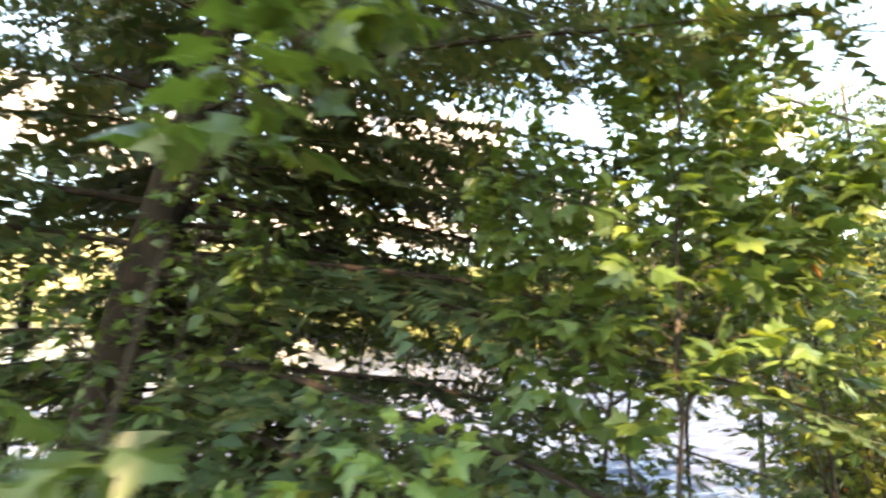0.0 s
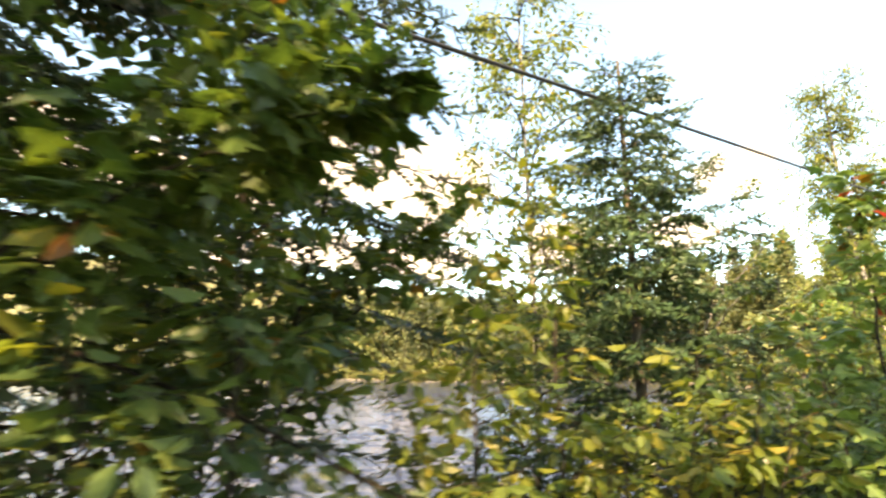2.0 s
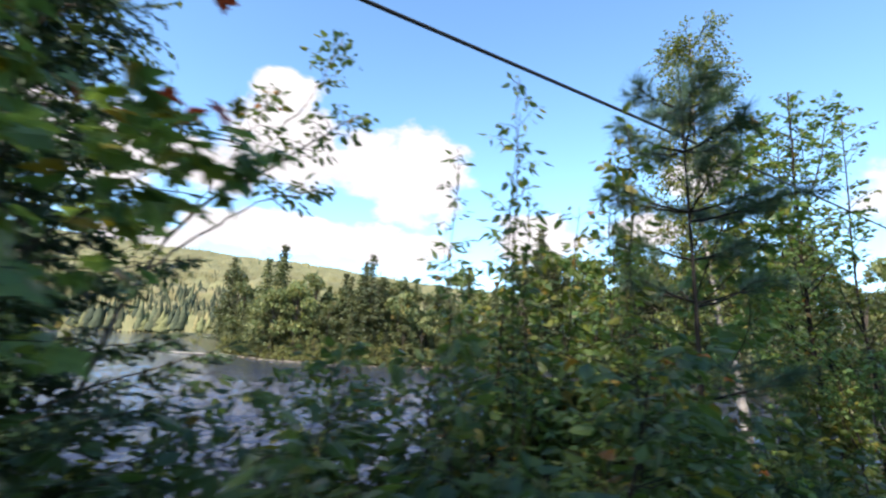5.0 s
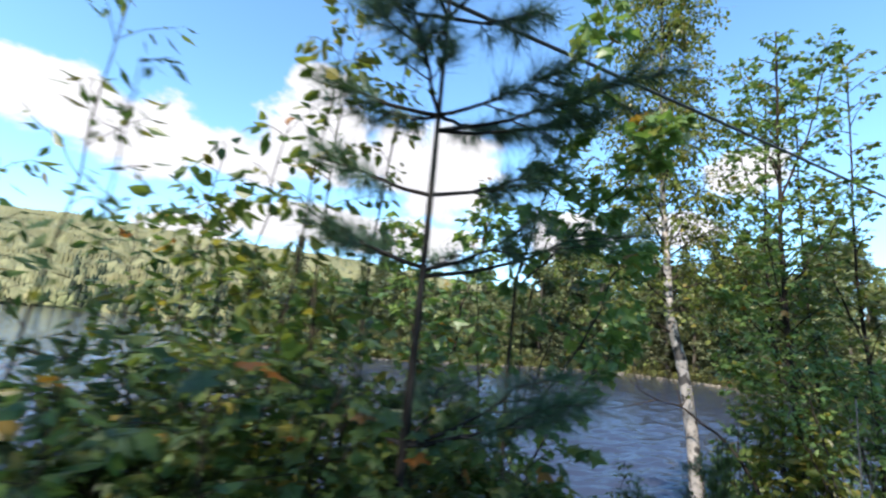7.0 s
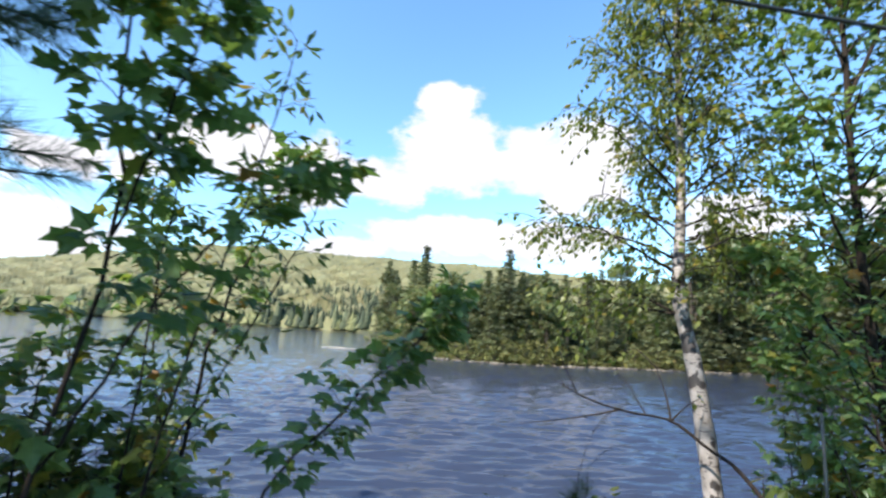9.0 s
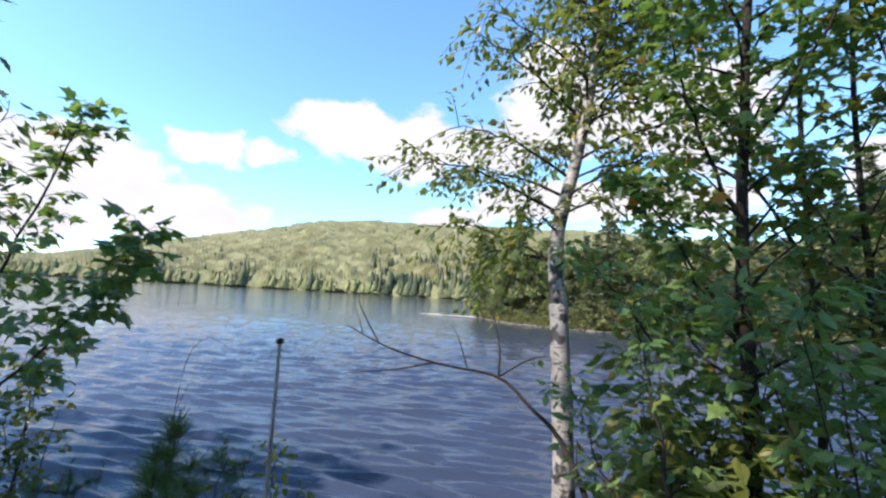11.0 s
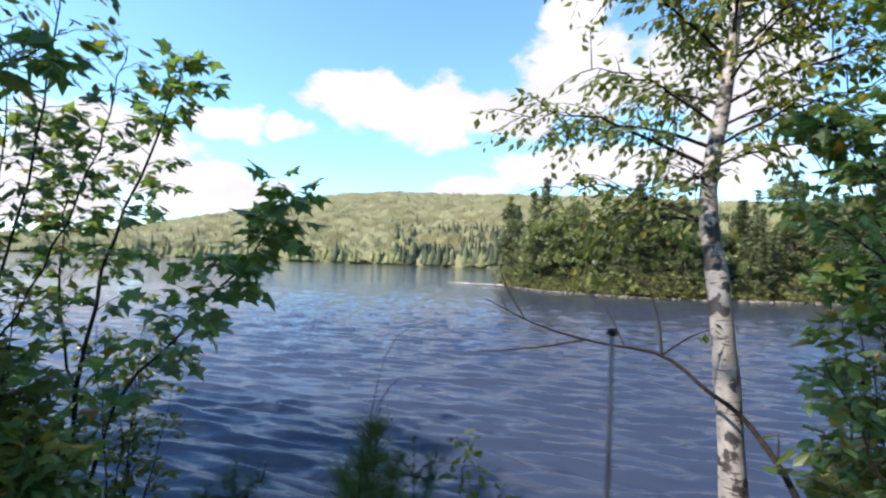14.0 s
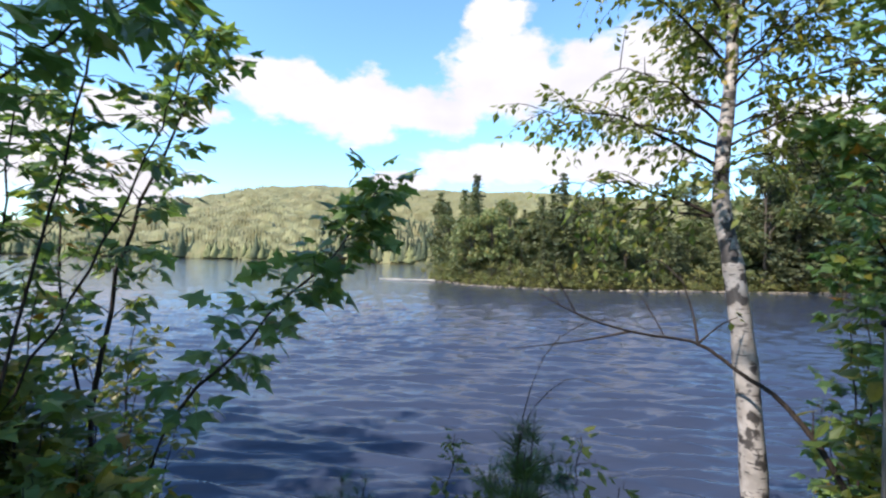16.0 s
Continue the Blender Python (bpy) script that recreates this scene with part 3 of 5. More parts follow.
for k in range(300):
    b = rng.uniform(-23.6, 40)
    r = np.interp(b, SHORE_B, SHORE_R) + rng.uniform(-0.4, 0.5)
    x, y = HUB[0] + r * math.sin(radians(b)), HUB[1] + r * math.cos(radians(b))
    s = rng.uniform(0.08, 0.3)
    st.add(iv * (s * rng.uniform(0.7, 1.5), s * rng.uniform(0.7, 1.5), s * 0.6) * (1 + rng.normal(0, 0.12, (len(iv), 1))) + (x, y, 0.03), fi)
tagged(new("beach_stones", st.mesh("beach_stones", mat_stone)), "pale tan stones along the headland waterline", "stones", kind="stuff")
for x0, y0, x1, y1, rr in ((-21, 57.5, -14.5, 58.5, 0.13), (-18, 59.2, -14, 57.8, 0.1), (-23.5, 60, -19.5, 58.9, 0.08)):
    s = Soup()
    s.tube(spline([(x0, y0, 0.02), ((x0 + x1) / 2, (y0 + y1) / 2 + 0.3, 0.1), (x1, y1, 0.14)]), np.linspace(rr * 0.5, rr, 14), 7)
    tagged(new("driftwood_log", s.mesh("driftwood_log", mat_drift, True)), "bleached grey driftwood log lying at the shore", "log", "driftwood logs")


# ---- leaf shapes, one unit long, growing along +x ----
def leaf_shape(half, ribs, fold, curl, seed):
    """A folded leaf from half an outline, with its stalk."""
    g = np.random.default_rng(seed)
    top = [(x, y * g.uniform(0.9, 1.1)) for x, y in half]
    bot = [(x, -y * g.uniform(0.9, 1.1)) for x, y in half]
    v, f = [(x, 0.0) for x in ribs], []
    n = len(ribs)

    def near_rib(x):
        return int(np.argmin([abs(x - q) for q in ribs]))
    for side, line in ((1, top), (-1, bot)):
        start = len(v)
        v += line
        for k in range(len(line) - 1):
            a, c = start + k, start + k + 1
            r1, r2 = near_rib(line[k][0]), near_rib(line[k + 1][0])
            f.append((r1, c, a) if side > 0 else (r1, a, c))
            if r1 != r2:
                f.append((r1, r2, c) if side > 0 else (r1, c, r2))
    v = np.array(v)
    z = -fold * np.abs(v[:, 1]) - curl * v[:, 0] ** 2 + 0.03 * np.sin(9 * v[:, 0] + seed)
    p = np.column_stack([v, z])
    k = len(p)
    p = np.concatenate([p, [(-0.55, 0, 0.05), (0, 0.016, 0), (0, -0.016, 0)]])
    f.append((k, k + 2, k + 1))
    p[:, 0] += 0.55
    return p / 1.3, np.array(f)


MAPLE_HALF = [(0, 0), (-0.10, 0.16), (0.02, 0.36), (0.16, 0.24), (0.24, 0.26), (0.36, 0.54), (0.48, 0.42), (0.52, 0.20), (0.68, 0.23), (0.76, 0.12), (1.0, 0)]
OVATE_HALF = [(0, 0), (0.14, 0.2), (0.45, 0.3), (0.78, 0.15), (1.0, 0)]
SLIM_HALF = [(0, 0), (0.2, 0.13), (0.45, 0.19), (0.72, 0.13), (1.0, 0)]
BIRCH_HALF = [(0, 0), (0.2, 0.3), (0.45, 0.3), (1.0, 0)]
MAPLES = [leaf_shape(MAPLE_HALF, [0.0, 0.3, 0.62, 1.0], fo, cu, k) for k, (fo, cu) in enumerate([(0.25, 0.1), (0.45, 0.25), (0.1, 0.35), (0.6, 0.05)])]
OVATES = [leaf_shape(OVATE_HALF, [0.0, 0.45, 1.0], fo, cu, k) for k, (fo, cu) in enumerate([(0.3, 0.12), (0.6, 0.3), (0.15, 0.4), (0.8, 0.1)])]
SLIMS = [leaf_shape(SLIM_HALF, [0.0, 0.45, 1.0], fo, cu, k) for k, (fo, cu) in enumerate([(0.4, 0.2), (0.7, 0.4), (0.2, 0.1)])]
BIRCHES = [leaf_shape(BIRCH_HALF, [0.0, 0.4, 1.0], fo, cu, k) for k, (fo, cu) in enumerate([(0.3, 0.15), (0.6, 0.3), (0.1, 0.1)])]
LITE = {}
for kind, half, ribs, bends in ((MAPLES, [(0, 0), (0.0, 0.33), (0.2, 0.24), (0.38, 0.52), (0.54, 0.2), (1.0, 0)], [0.0, 0.45, 1.0], [(0.25, 0.1), (0.45, 0.25), (0.1, 0.35), (0.6, 0.05)]),
                                (OVATES, [(0, 0), (0.28, 0.27), (0.7, 0.2), (1.0, 0)], [0.0, 1.0], [(0.3, 0.12), (0.6, 0.3), (0.15, 0.4), (0.8, 0.1)]),
                                (SLIMS, [(0, 0), (0.35, 0.18), (1.0, 0)], [0.0, 1.0], [(0.4, 0.2), (0.7, 0.4), (0.2, 0.1)]),
                                (BIRCHES, [(0, 0), (0.32, 0.31), (1.0, 0)], [0.0, 1.0], [(0.3, 0.15), (0.6, 0.3), (0.1, 0.1)])):
    LITE[id(kind)] = [leaf_shape(half, ribs, fo, cu, k) for k, (fo, cu) in enumerate(bends)]
single = {}


def single_leaf(shapes, k, mat):
    """The shared mesh of one leaf shape in one material."""
    key = (id(shapes), k, mat.name)
    if key not in single:
        single[key] = tri_mesh("leaf", *shapes[k], mat)
    return single[key]


def leafed(root, origin, mats, shapes, mat_one, mat_mass, ones, g):
    """Hangs leaves on a plant: those closest to the footpath as parts, the others joined."""
    mats = np.asarray(mats)
    if not len(mats):
        return
    d = mats[:, 1, 3] - path_y(mats[:, 0, 3])
    order = np.argsort(d)
    pick = g.integers(0, len(shapes), len(mats))
    for k in order[:ones]:
        ob = new("leaf", single_leaf(shapes, int(pick[k]), mat_one))
        ob.parent = root
        m = Matrix(mats[k].tolist())
        m.translation = m.translation - Vector(origin)
        ob.matrix_basis = m
    mass = Soup()
    for s in range(len(shapes)):
        mass.stamp(LITE[id(shapes)][s], mats[order[ones:]][pick[order[ones:]] == s])
    if mass.v:
        part("foliage", mass.mesh("foliage", mat_mass, False, origin), root, kind="stuff")


def twig_leaves(g, pts, count, size, droop, spread=1.0, both=False):
    """Leaf matrices along a twig."""
    s = np.linspace(0.25, 1.0, count)
    idx = s * (len(pts) - 1)
    lo = np.minimum(idx.astype(int), len(pts) - 2)
    pos = pts[lo] + (idx - lo)[:, None] * (pts[lo + 1] - pts[lo])
    way = unit(pts[lo + 1] - pts[lo])
    sidev = unit(np.cross(way, (0, 0, 1.0)) + 1e-6)
    sign = np.where(np.arange(count) % 2 == 0, 1.0, -1.0)[:, None]
    if both:
        pos, way, sidev = np.repeat(pos, 2, 0), np.repeat(way, 2, 0), np.repeat(sidev, 2, 0)
        sign = np.tile([[1.0], [-1.0]], (count, 1))
    d = way * g.uniform(0.3, 1.0, (len(pos), 1)) + sidev * sign * g.uniform(0.4, 1.1, (len(pos), 1)) * spread + g.normal(0, 0.25, (len(pos), 3))
    d[:, 2] -= droop * g.uniform(0.3, 1.4, len(pos))
    up = np.array([0, 0, 1.0]) + g.normal(0, 0.45, (len(pos), 3))
    return aligned(pos, d, up, size * g.uniform(0.6, 1.2, len(pos)))


def sapling(name, label, category, base, stems, shapes, mat_pair, size, ones, seed, group="", droop=0.5, wood=None, extra=None, both=False):
    """stems: (control points, foot radius, first leafy fraction, twigs, twig length, leaves a twig)."""
    g = np.random.default_rng(seed)
    base = (base[0], base[1], float(ground_z(base[0], base[1])) - 0.02)
    root = thing(name, base, label, category, group)
    mats, tw = [], Soup()
    for ctrl, r0, start, twigs, tlen, per in stems:
        twigs, per = round(twigs * 1.7), round(per * 1.4)
        c = np.array([base if q is None else q for q in ctrl], float)
        pts = spline(c, 18)
        pts[1:-1] += g.normal(0, 0.006, (16, 3))
        st = Soup()
        st.tube(pts, np.linspace(r0, max(0.0016, r0 * 0.2), 18), 7)
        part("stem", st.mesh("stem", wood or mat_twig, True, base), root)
        for k in range(twigs):
            u = start + (1 - start) * (k + g.uniform(0, 0.9)) / max(1, twigs)
            i = min(int(u * 17), 16)
            o = pts[i] + (u * 17 - i) * (pts[i + 1] - pts[i])
            a = k * 2.4 + g.uniform(-0.6, 0.6)
            ln = tlen * (1.1 - 0.6 * u) * g.uniform(0.6, 1.25)
            d = unit(np.array([math.cos(a), math.sin(a), g.uniform(0.1, 0.9)]) + 0.5 * unit(pts[i + 1] - pts[i]))
            t = np.linspace(0, 1, 6)[:, None]
            p = o + d * ln * t + np.array([0, 0, -0.25 * ln]) * t ** 2 + g.normal(0, 0.008, (6, 3)) * t
            tw.tube(p, np.linspace(max(0.0018, r0 * 0.22), 0.001, 6), 4)
            mats.append(twig_leaves(g, p, per, size, droop, 1.0, both))
        mats.append(twig_leaves(g, pts[-5:], 4, size, droop, 1.0, both))
    if extra is not None:
        mats.append(extra(g))
    part("twigwork", tw.mesh("twigwork", wood or mat_twig, False, base), root, kind="stuff")
    leafed(root, base, np.concatenate(mats), shapes, mat_pair[0], mat_pair[1], ones, g)
    return root


def bush(label, cx, cy, w, top, stems, shapes, mat_pair, size, ones, seed, per=7, twigs=9, tlen=0.38, group="bushes on the bank", droop=0.45):
    """A leafy bush of several stems that fan out from one foot."""
    g = np.random.default_rng(seed)
    z0 = float(ground_z(cx, cy))
    lines = []
    for k in range(stems):
        a, q = k * 2.4 + g.uniform(-0.5, 0.5), w * g.uniform(0.25, 1.0)
        h = (top - z0) * g.uniform(0.6, 1.0)
        tip = (cx + math.cos(a) * q, cy + math.sin(a) * q * 0.7, z0 + h)
        mid = (cx + math.cos(a) * q * 0.45, cy + math.sin(a) * q * 0.3, z0 + h * 0.55)
        lines.append(([None, mid, tip], 0.009, 0.2, twigs, tlen, per))
    return sapling("bush", label, "bush", (cx, cy), lines, shapes, mat_pair, size, ones, seed, group, droop)


# ---- needle sprays ----
def spray_shape(n, ln, wide, seed, flat=True):
    """A twig one unit long with needles down both sides (or all round)."""
    g = np.random.default_rng(seed)
    v, f = [(0, 0, 0), (0, 0.008, 0.004), (1, 0, 0)], [(0, 1, 2)]
    for k in range(n):
        x = (k + 0.5) / n
        for s in (1, -1):
            a = g.uniform(-0.3, 0.3) if flat else g.uniform(0, 6.283)
            q = ln * g.uniform(0.75, 1.15) * (1 - 0.4 * x ** 3)
            d = np.array([0.55, s * math.cos(a), math.sin(a) * (0.6 if flat else 1)])
            d = d / np.linalg.norm(d) * q
            p = np.array([x, 0, 0])
            i = len(v)
            v += [tuple(p - (wide, 0, 0)), tuple(p + (wide, 0, 0)), tuple(p + d)]
            f.append((i, i + 1, i + 2))
    return np.array(v, float), np.array(f)


def tuft_shape(n, seed):
    """A tuft of long thin needles about +x."""
    g = np.random.default_rng(seed)
    v, f = [], []
    for k in range(n):
        x0 = g.uniform(0, 0.35)
        a, c = g.uniform(0, 6.283), g.uniform(0.25, 1.1)
        d = np.array([math.cos(c), math.sin(c) * math.cos(a), math.sin(c) * math.sin(a)]) * g.uniform(0.7, 1.05)
        side = np.cross(d, (0.3, 0.5, 0.8))
        side = side / np.linalg.norm(side) * 0.011
        p = np.array([x0, 0, 0])
        i = len(v)
        v += [tuple(p - side), tuple(p + side), tuple(p + d)]
        f.append((i, i + 1, i + 2))
    return np.array(v), np.array(f)


SPRAYS = [spray_shape(6, 0.2, 0.085, k) for k in range(3)]
BRUSH = [spray_shape(7, 0.19, 0.08, 7 + k, False) for k in range(3)]
TUFTS = [tuft_shape(34, k) for k in range(3)]


def conifer(name, label, base, trunk, r0, branches, shapes, mat, twig_len, step, seed, wood, sag=0.25, loose=0.2):
    """branches: (height, azimuth in degrees, length, rise)."""
    g = np.random.default_rng(seed)
    base = (base[0], base[1], float(ground_z(base[0], base[1])) - 0.05)
    root = thing(name, base, label, "tree")
    tpts = spline([base if q is None else q for q in trunk], 24)
    tr = Soup()
    tr.tube(tpts, np.linspace(r0, 0.01, 24), 10)
    part("trunk", tr.mesh("trunk", wood, True, base), root)
    needles, mats = Soup(), []
    for z, az, ln, rise in branches:
        i = int(np.argmin(np.abs(tpts[:, 2] - z)))
        o = tpts[i] * 1.0
        o[2] = z
        a = radians(az)
        t = np.linspace(0, 1, 12)[:, None]
        fw = np.array([math.sin(a), math.cos(a), 0])
        p = o + fw * ln * t + np.array([0, 0, 1.0]) * (rise * ln * t - sag * ln * t ** 2) + g.normal(0, 0.012, (12, 3)) * t
        br = Soup()
        br.tube(p, np.linspace(max(0.005, 0.0065 * ln), 0.002, 12), 5)
        part("branch", br.mesh("branch", wood, True, base), root)
        sd = np.cross(fw, (0, 0, 1.0))
        for s in np.arange(0.12, 1.0, step / ln):
            k = min(int(s * 11), 10)
            q = p[k] + (s * 11 - k) * (p[k + 1] - p[k])
            for sg in (1, -1):
                tl = twig_len * g.uniform(0.6, 1.2) * (1.15 - 0.7 * s) * min(1.0, 0.5 + ln)
                d = unit(fw * 0.75 + sd * sg + g.normal(0, 0.14, 3) + (0, 0, -0.12))
                u = q + d * tl * np.linspace(0, 1, 5)[:, None] + np.array([0, 0, -0.9 * loose * tl]) * np.linspace(0, 1, 5)[:, None] ** 2
                mats.append((u[0], u[-1] - u[0], tl * 1.05))
                for w in (0.3, 0.55, 0.8):
                    for s2 in (1, -1):
                        if g.uniform() < 0.75:
                            e = unit(d + np.cross(d, (0, 0, 1.0)) * s2 * 0.9 + g.normal(0, 0.15, 3))
                            mats.append((u[0] + (u[-1] - u[0]) * w, e, tl * 0.55 * (1.2 - w)))
        mats.append((p[-2], p[-1] - p[-3], twig_len * 0.5))
    pos, way, size = (np.array(c) for c in zip(*mats))
    m = aligned(pos, way, np.array([0, 0, 1.0]) + g.normal(0, loose, (len(pos), 3)), size)
    pick = g.integers(0, len(shapes), len(m))
    for k in range(len(shapes)):
        needles.stamp(shapes[k], m[pick == k])
    part("needles", needles.mesh("needles", mat, False, base), root, kind="stuff")
    return root


# ---- hemlock at the start of the walk ----
g = np.random.default_rng(61)
hb = []
hb += [(4.0, 74, 4.2, 0.12), (4.25, 70, 4.2, 0.1), (4.9, 82, 3.8, 0.08), (4.35, 86, 3.9, 0.07), (5.5, 84, 3.7, 0.05), (3.9, 80, 4.1, 0.07), (3.7, 70, 4.3, 0.06), (4.3, 73, 4.3, 0.05), (3.5, 62, 4.0, 0.05)]
for k in range(78):
    z = 1.6 + (0.062 * k if k < 46 else 2.85 + 0.11 * (k - 46)) + g.uniform(-0.05, 0.05)
    az = g.uniform(35, 125) if k % 3 else g.uniform(-150, 35)
    hb.append((z, az, g.uniform(2.2, 3.9) * (1.05 - 0.06 * max(0, z - 4)), g.uniform(-0.02, 0.14)))
for k in range(24):
    hb.append((2.4 + 0.12 * k, g.uniform(-75, 5), g.uniform(1.4, 2.6), g.uniform(-0.05, 0.12)))
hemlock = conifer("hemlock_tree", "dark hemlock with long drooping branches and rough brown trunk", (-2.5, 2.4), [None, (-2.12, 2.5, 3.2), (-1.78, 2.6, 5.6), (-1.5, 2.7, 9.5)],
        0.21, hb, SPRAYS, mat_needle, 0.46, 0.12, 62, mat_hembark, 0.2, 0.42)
g = np.random.default_rng(65)
hb = [(1.6 + 0.12 * k, g.uniform(-180, 180), g.uniform(0.9, 1.7) * (1.1 - 0.015 * k), g.uniform(0.0, 0.15)) for k in range(40)][::2]
conifer("hemlock_tree", "young hemlock with fine dark needles behind the larger one", (-3.7, 3.5), [None, (-3.65, 3.5, 3.5), (-3.6, 3.5, 6.6)], 0.06, hb, SPRAYS, mat_needle, 0.4, 0.11, 66, mat_hembark, 0.2, 0.42)
g = np.random.default_rng(63)
sb = []
for k in range(92):
    z = 1.5 + 3.45 * (k / 92) + g.uniform(-0.03, 0.03)
    sb.append((z, k * 137.5 + g.uniform(-20, 20), 0.12 + 0.98 * (1 - (z - 1.4) / 3.7) ** 0.75 * g.uniform(0.75, 1.15), g.uniform(0.25, 0.6)))
conifer("spruce_tree", "dense dark green young spruce with upswept branch tips", (2.95, 3.3), [None, (2.93, 3.28, 3.0), (2.9, 3.24, 5.05)],
        0.05, sb, BRUSH, mat_spruce, 0.3, 0.07, 64, mat_bark, 0.12)


# ---- white pine sapling with long needles ----
def whorl(count, turn):
    return tuple(turn + 360 * k / count for k in range(count))


def pine(label, base, top, whorls, r0, reach, seed, needle=0.1, name="pine_sapling", category="tree", gap=0.032, shoots=(3, 5, 6, 7)):
    g = np.random.default_rng(seed)
    base = (base[0], base[1], float(ground_z(base[0], base[1])) - 0.03)
    root = thing(name, base, label, category)
    tp = spline([base, ((base[0] + top[0]) / 2 + 0.02, (base[1] + top[1]) / 2, (base[2] + top[2]) / 2), top], 20)
    s = Soup()
    s.tube(tp, np.linspace(r0, r0 * 0.15, 20), 9)
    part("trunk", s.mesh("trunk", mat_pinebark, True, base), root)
    tufts = []

    def tuft_line(p, start):
        q = np.linspace(start, 1.0, max(3, int(np.linalg.norm(p[-1] - p[0]) * (1 - start) / gap)))
        idx = q * (len(p) - 1)
        lo = np.minimum(idx.astype(int), len(p) - 2)
        pos = p[lo] + (idx - lo)[:, None] * (p[lo + 1] - p[lo])
        tufts.append(aligned(pos, p[lo + 1] - p[lo] + g.normal(0, 0.01, (len(pos), 3)), np.array([0, 0, 1.0]) + g.normal(0, 0.6, (len(pos), 3)), needle * g.uniform(0.8, 1.2, len(pos))))
    for z, ways, ln, *bare in whorls:
        foot = np.array([np.interp(z, tp[:, 2], tp[:, 0]), np.interp(z, tp[:, 2], tp[:, 1]), z])
        for az in ways:
            a = radians(az + g.uniform(-8, 8))
            fw, le = np.array([math.sin(a), math.cos(a), 0]), ln * reach * g.uniform(0.85, 1.1)
            t = np.linspace(0, 1, 9)[:, None]
            p = foot + fw * le * t + np.array([0, 0, 1.0]) * le * (0.18 * t + 0.22 * t ** 2) + g.normal(0, 0.008, (9, 3)) * t
            b_ = Soup()
            b_.tube(p, np.linspace(max(0.004, r0 * 0.35), 0.003, 9), 5)
            bo = part("branch", b_.mesh("branch", mat_pinebark, True, base), root)
            tuft_line(p, 0.8 if bare else 0.5)
            sd = np.cross(fw, (0, 0, 1.0))
            for w in shoots[2:] if bare else shoots:
                for sg in (1, -1):
                    sl = le * g.uniform(0.22, 0.4)
                    d = unit(fw + sd * sg * 0.8 + (0, 0, g.uniform(0.0, 0.4)))
                    e = p[w] + d * sl * np.linspace(0, 1, 5)[:, None]
                    c_ = Soup()
                    c_.tube(e, np.linspace(0.004, 0.002, 5), 4)
                    part("shoot", c_.mesh("shoot", mat_bark, False, base), bo)
                    tuft_line(e, 0.35)
    tuft_line(tp[-3:], 0.1)
    m = np.concatenate(tufts)
    pick = g.integers(0, 3, len(m))
    nd = Soup()
    for k in range(3):
        nd.stamp(TUFTS[k], m[pick == k])
    part("needles", nd.mesh("needles", mat_pine, False, base), root, kind="stuff")
    return root


pine("young white pine with open whorls of long blue-green needles", (6.2, 4.0), (6.24, 4.1, 4.75),
     [(1.8, whorl(4, 20), 0.5), (2.2, whorl(5, 60), 0.5), (2.7, (15, 60, 110, 300), 0.5), (3.22, (68,), 0.76, True), (3.24, (25, 110), 0.35, True), (3.25, (320, 275), 0.34), (3.5, (75, 285), 0.4),
      (3.74, (72, 88), 0.68), (3.8, (40, 110, 290, 330, 200), 0.46), (4.2, whorl(5, 70), 0.4), (4.5, whorl(4, 10), 0.28)], 0.024, 0.92, 71, 0.115)
pine("low spreading pine with soft drooping blue-green needles", (6.0, 4.55), (6.03, 4.52, 3.0),
     [(1.7, whorl(4, 0), 0.6), (2.05, whorl(5, 30), 0.6), (2.4, whorl(5, 75), 0.45), (2.7, whorl(4, 10), 0.3)], 0.016, 0.72, 74, 0.11, "pine_sapling", "tree", 0.04, (4, 6))
# feathery seedling: upswept plumes of soft needles from one foot
g = np.random.default_rng(72)
sb = (8.13, 5.4, float(ground_z(8.13, 5.4)) - 0.02)
root = thing("pine_seedling", sb, "small feathery pine seedling beside the path edge", "seedling")
tufts = []
for k in range(11):
    a, q, h = k * 2.4, 0.02 + 0.016 * k, (2.6 - sb[2]) * (1 - 0.03 * k)
    tip = np.array([sb[0] + 0.05 + math.cos(a) * q, sb[1] + math.sin(a) * q, sb[2] + h])
    p = spline([sb, (sb[0] + math.cos(a) * q * 0.7, sb[1] + math.sin(a) * q * 0.7, sb[2] + h * 0.55), tip], 16)
    s = Soup()
    s.tube(p, np.linspace(0.005, 0.0015, 16), 5)
    part("stem", s.mesh("stem", mat_twig, True, sb), root)
    i = np.repeat(np.arange(7, 15), 3)
    tufts.append(aligned(p[i] + g.normal(0, 0.006, (len(i), 3)), p[i + 1] - p[i] + g.normal(0, 0.02, (len(i), 3)), np.array([1.0, 0, 0]) + g.normal(0, 0.6, (len(i), 3)), 0.1 * g.uniform(0.7, 1.2, len(i))))
for c in ([(8.15, 5.4, 2.4), (8.17, 5.4, 2.6), (8.24, 5.38, 2.78), (8.36, 5.36, 2.86), (8.5, 5.34, 2.84)], [(8.15, 5.4, 2.35), (8.17, 5.4, 2.56), (8.28, 5.37, 2.7), (8.38, 5.35, 2.7)]):
    s = Soup()
    s.tube(spline(c, 10), np.linspace(0.002, 0.0007, 10), 5)
    part("twig", s.mesh("seedling_twig", mat_twig, True, sb), root)
m = np.concatenate(tufts)
s = Soup()
s.stamp(TUFTS[0], m[::2])
s.stamp(TUFTS[1], m[1::2])
part("needles", s.mesh("needles", mat_seedling, False, sb), root, kind="stuff")
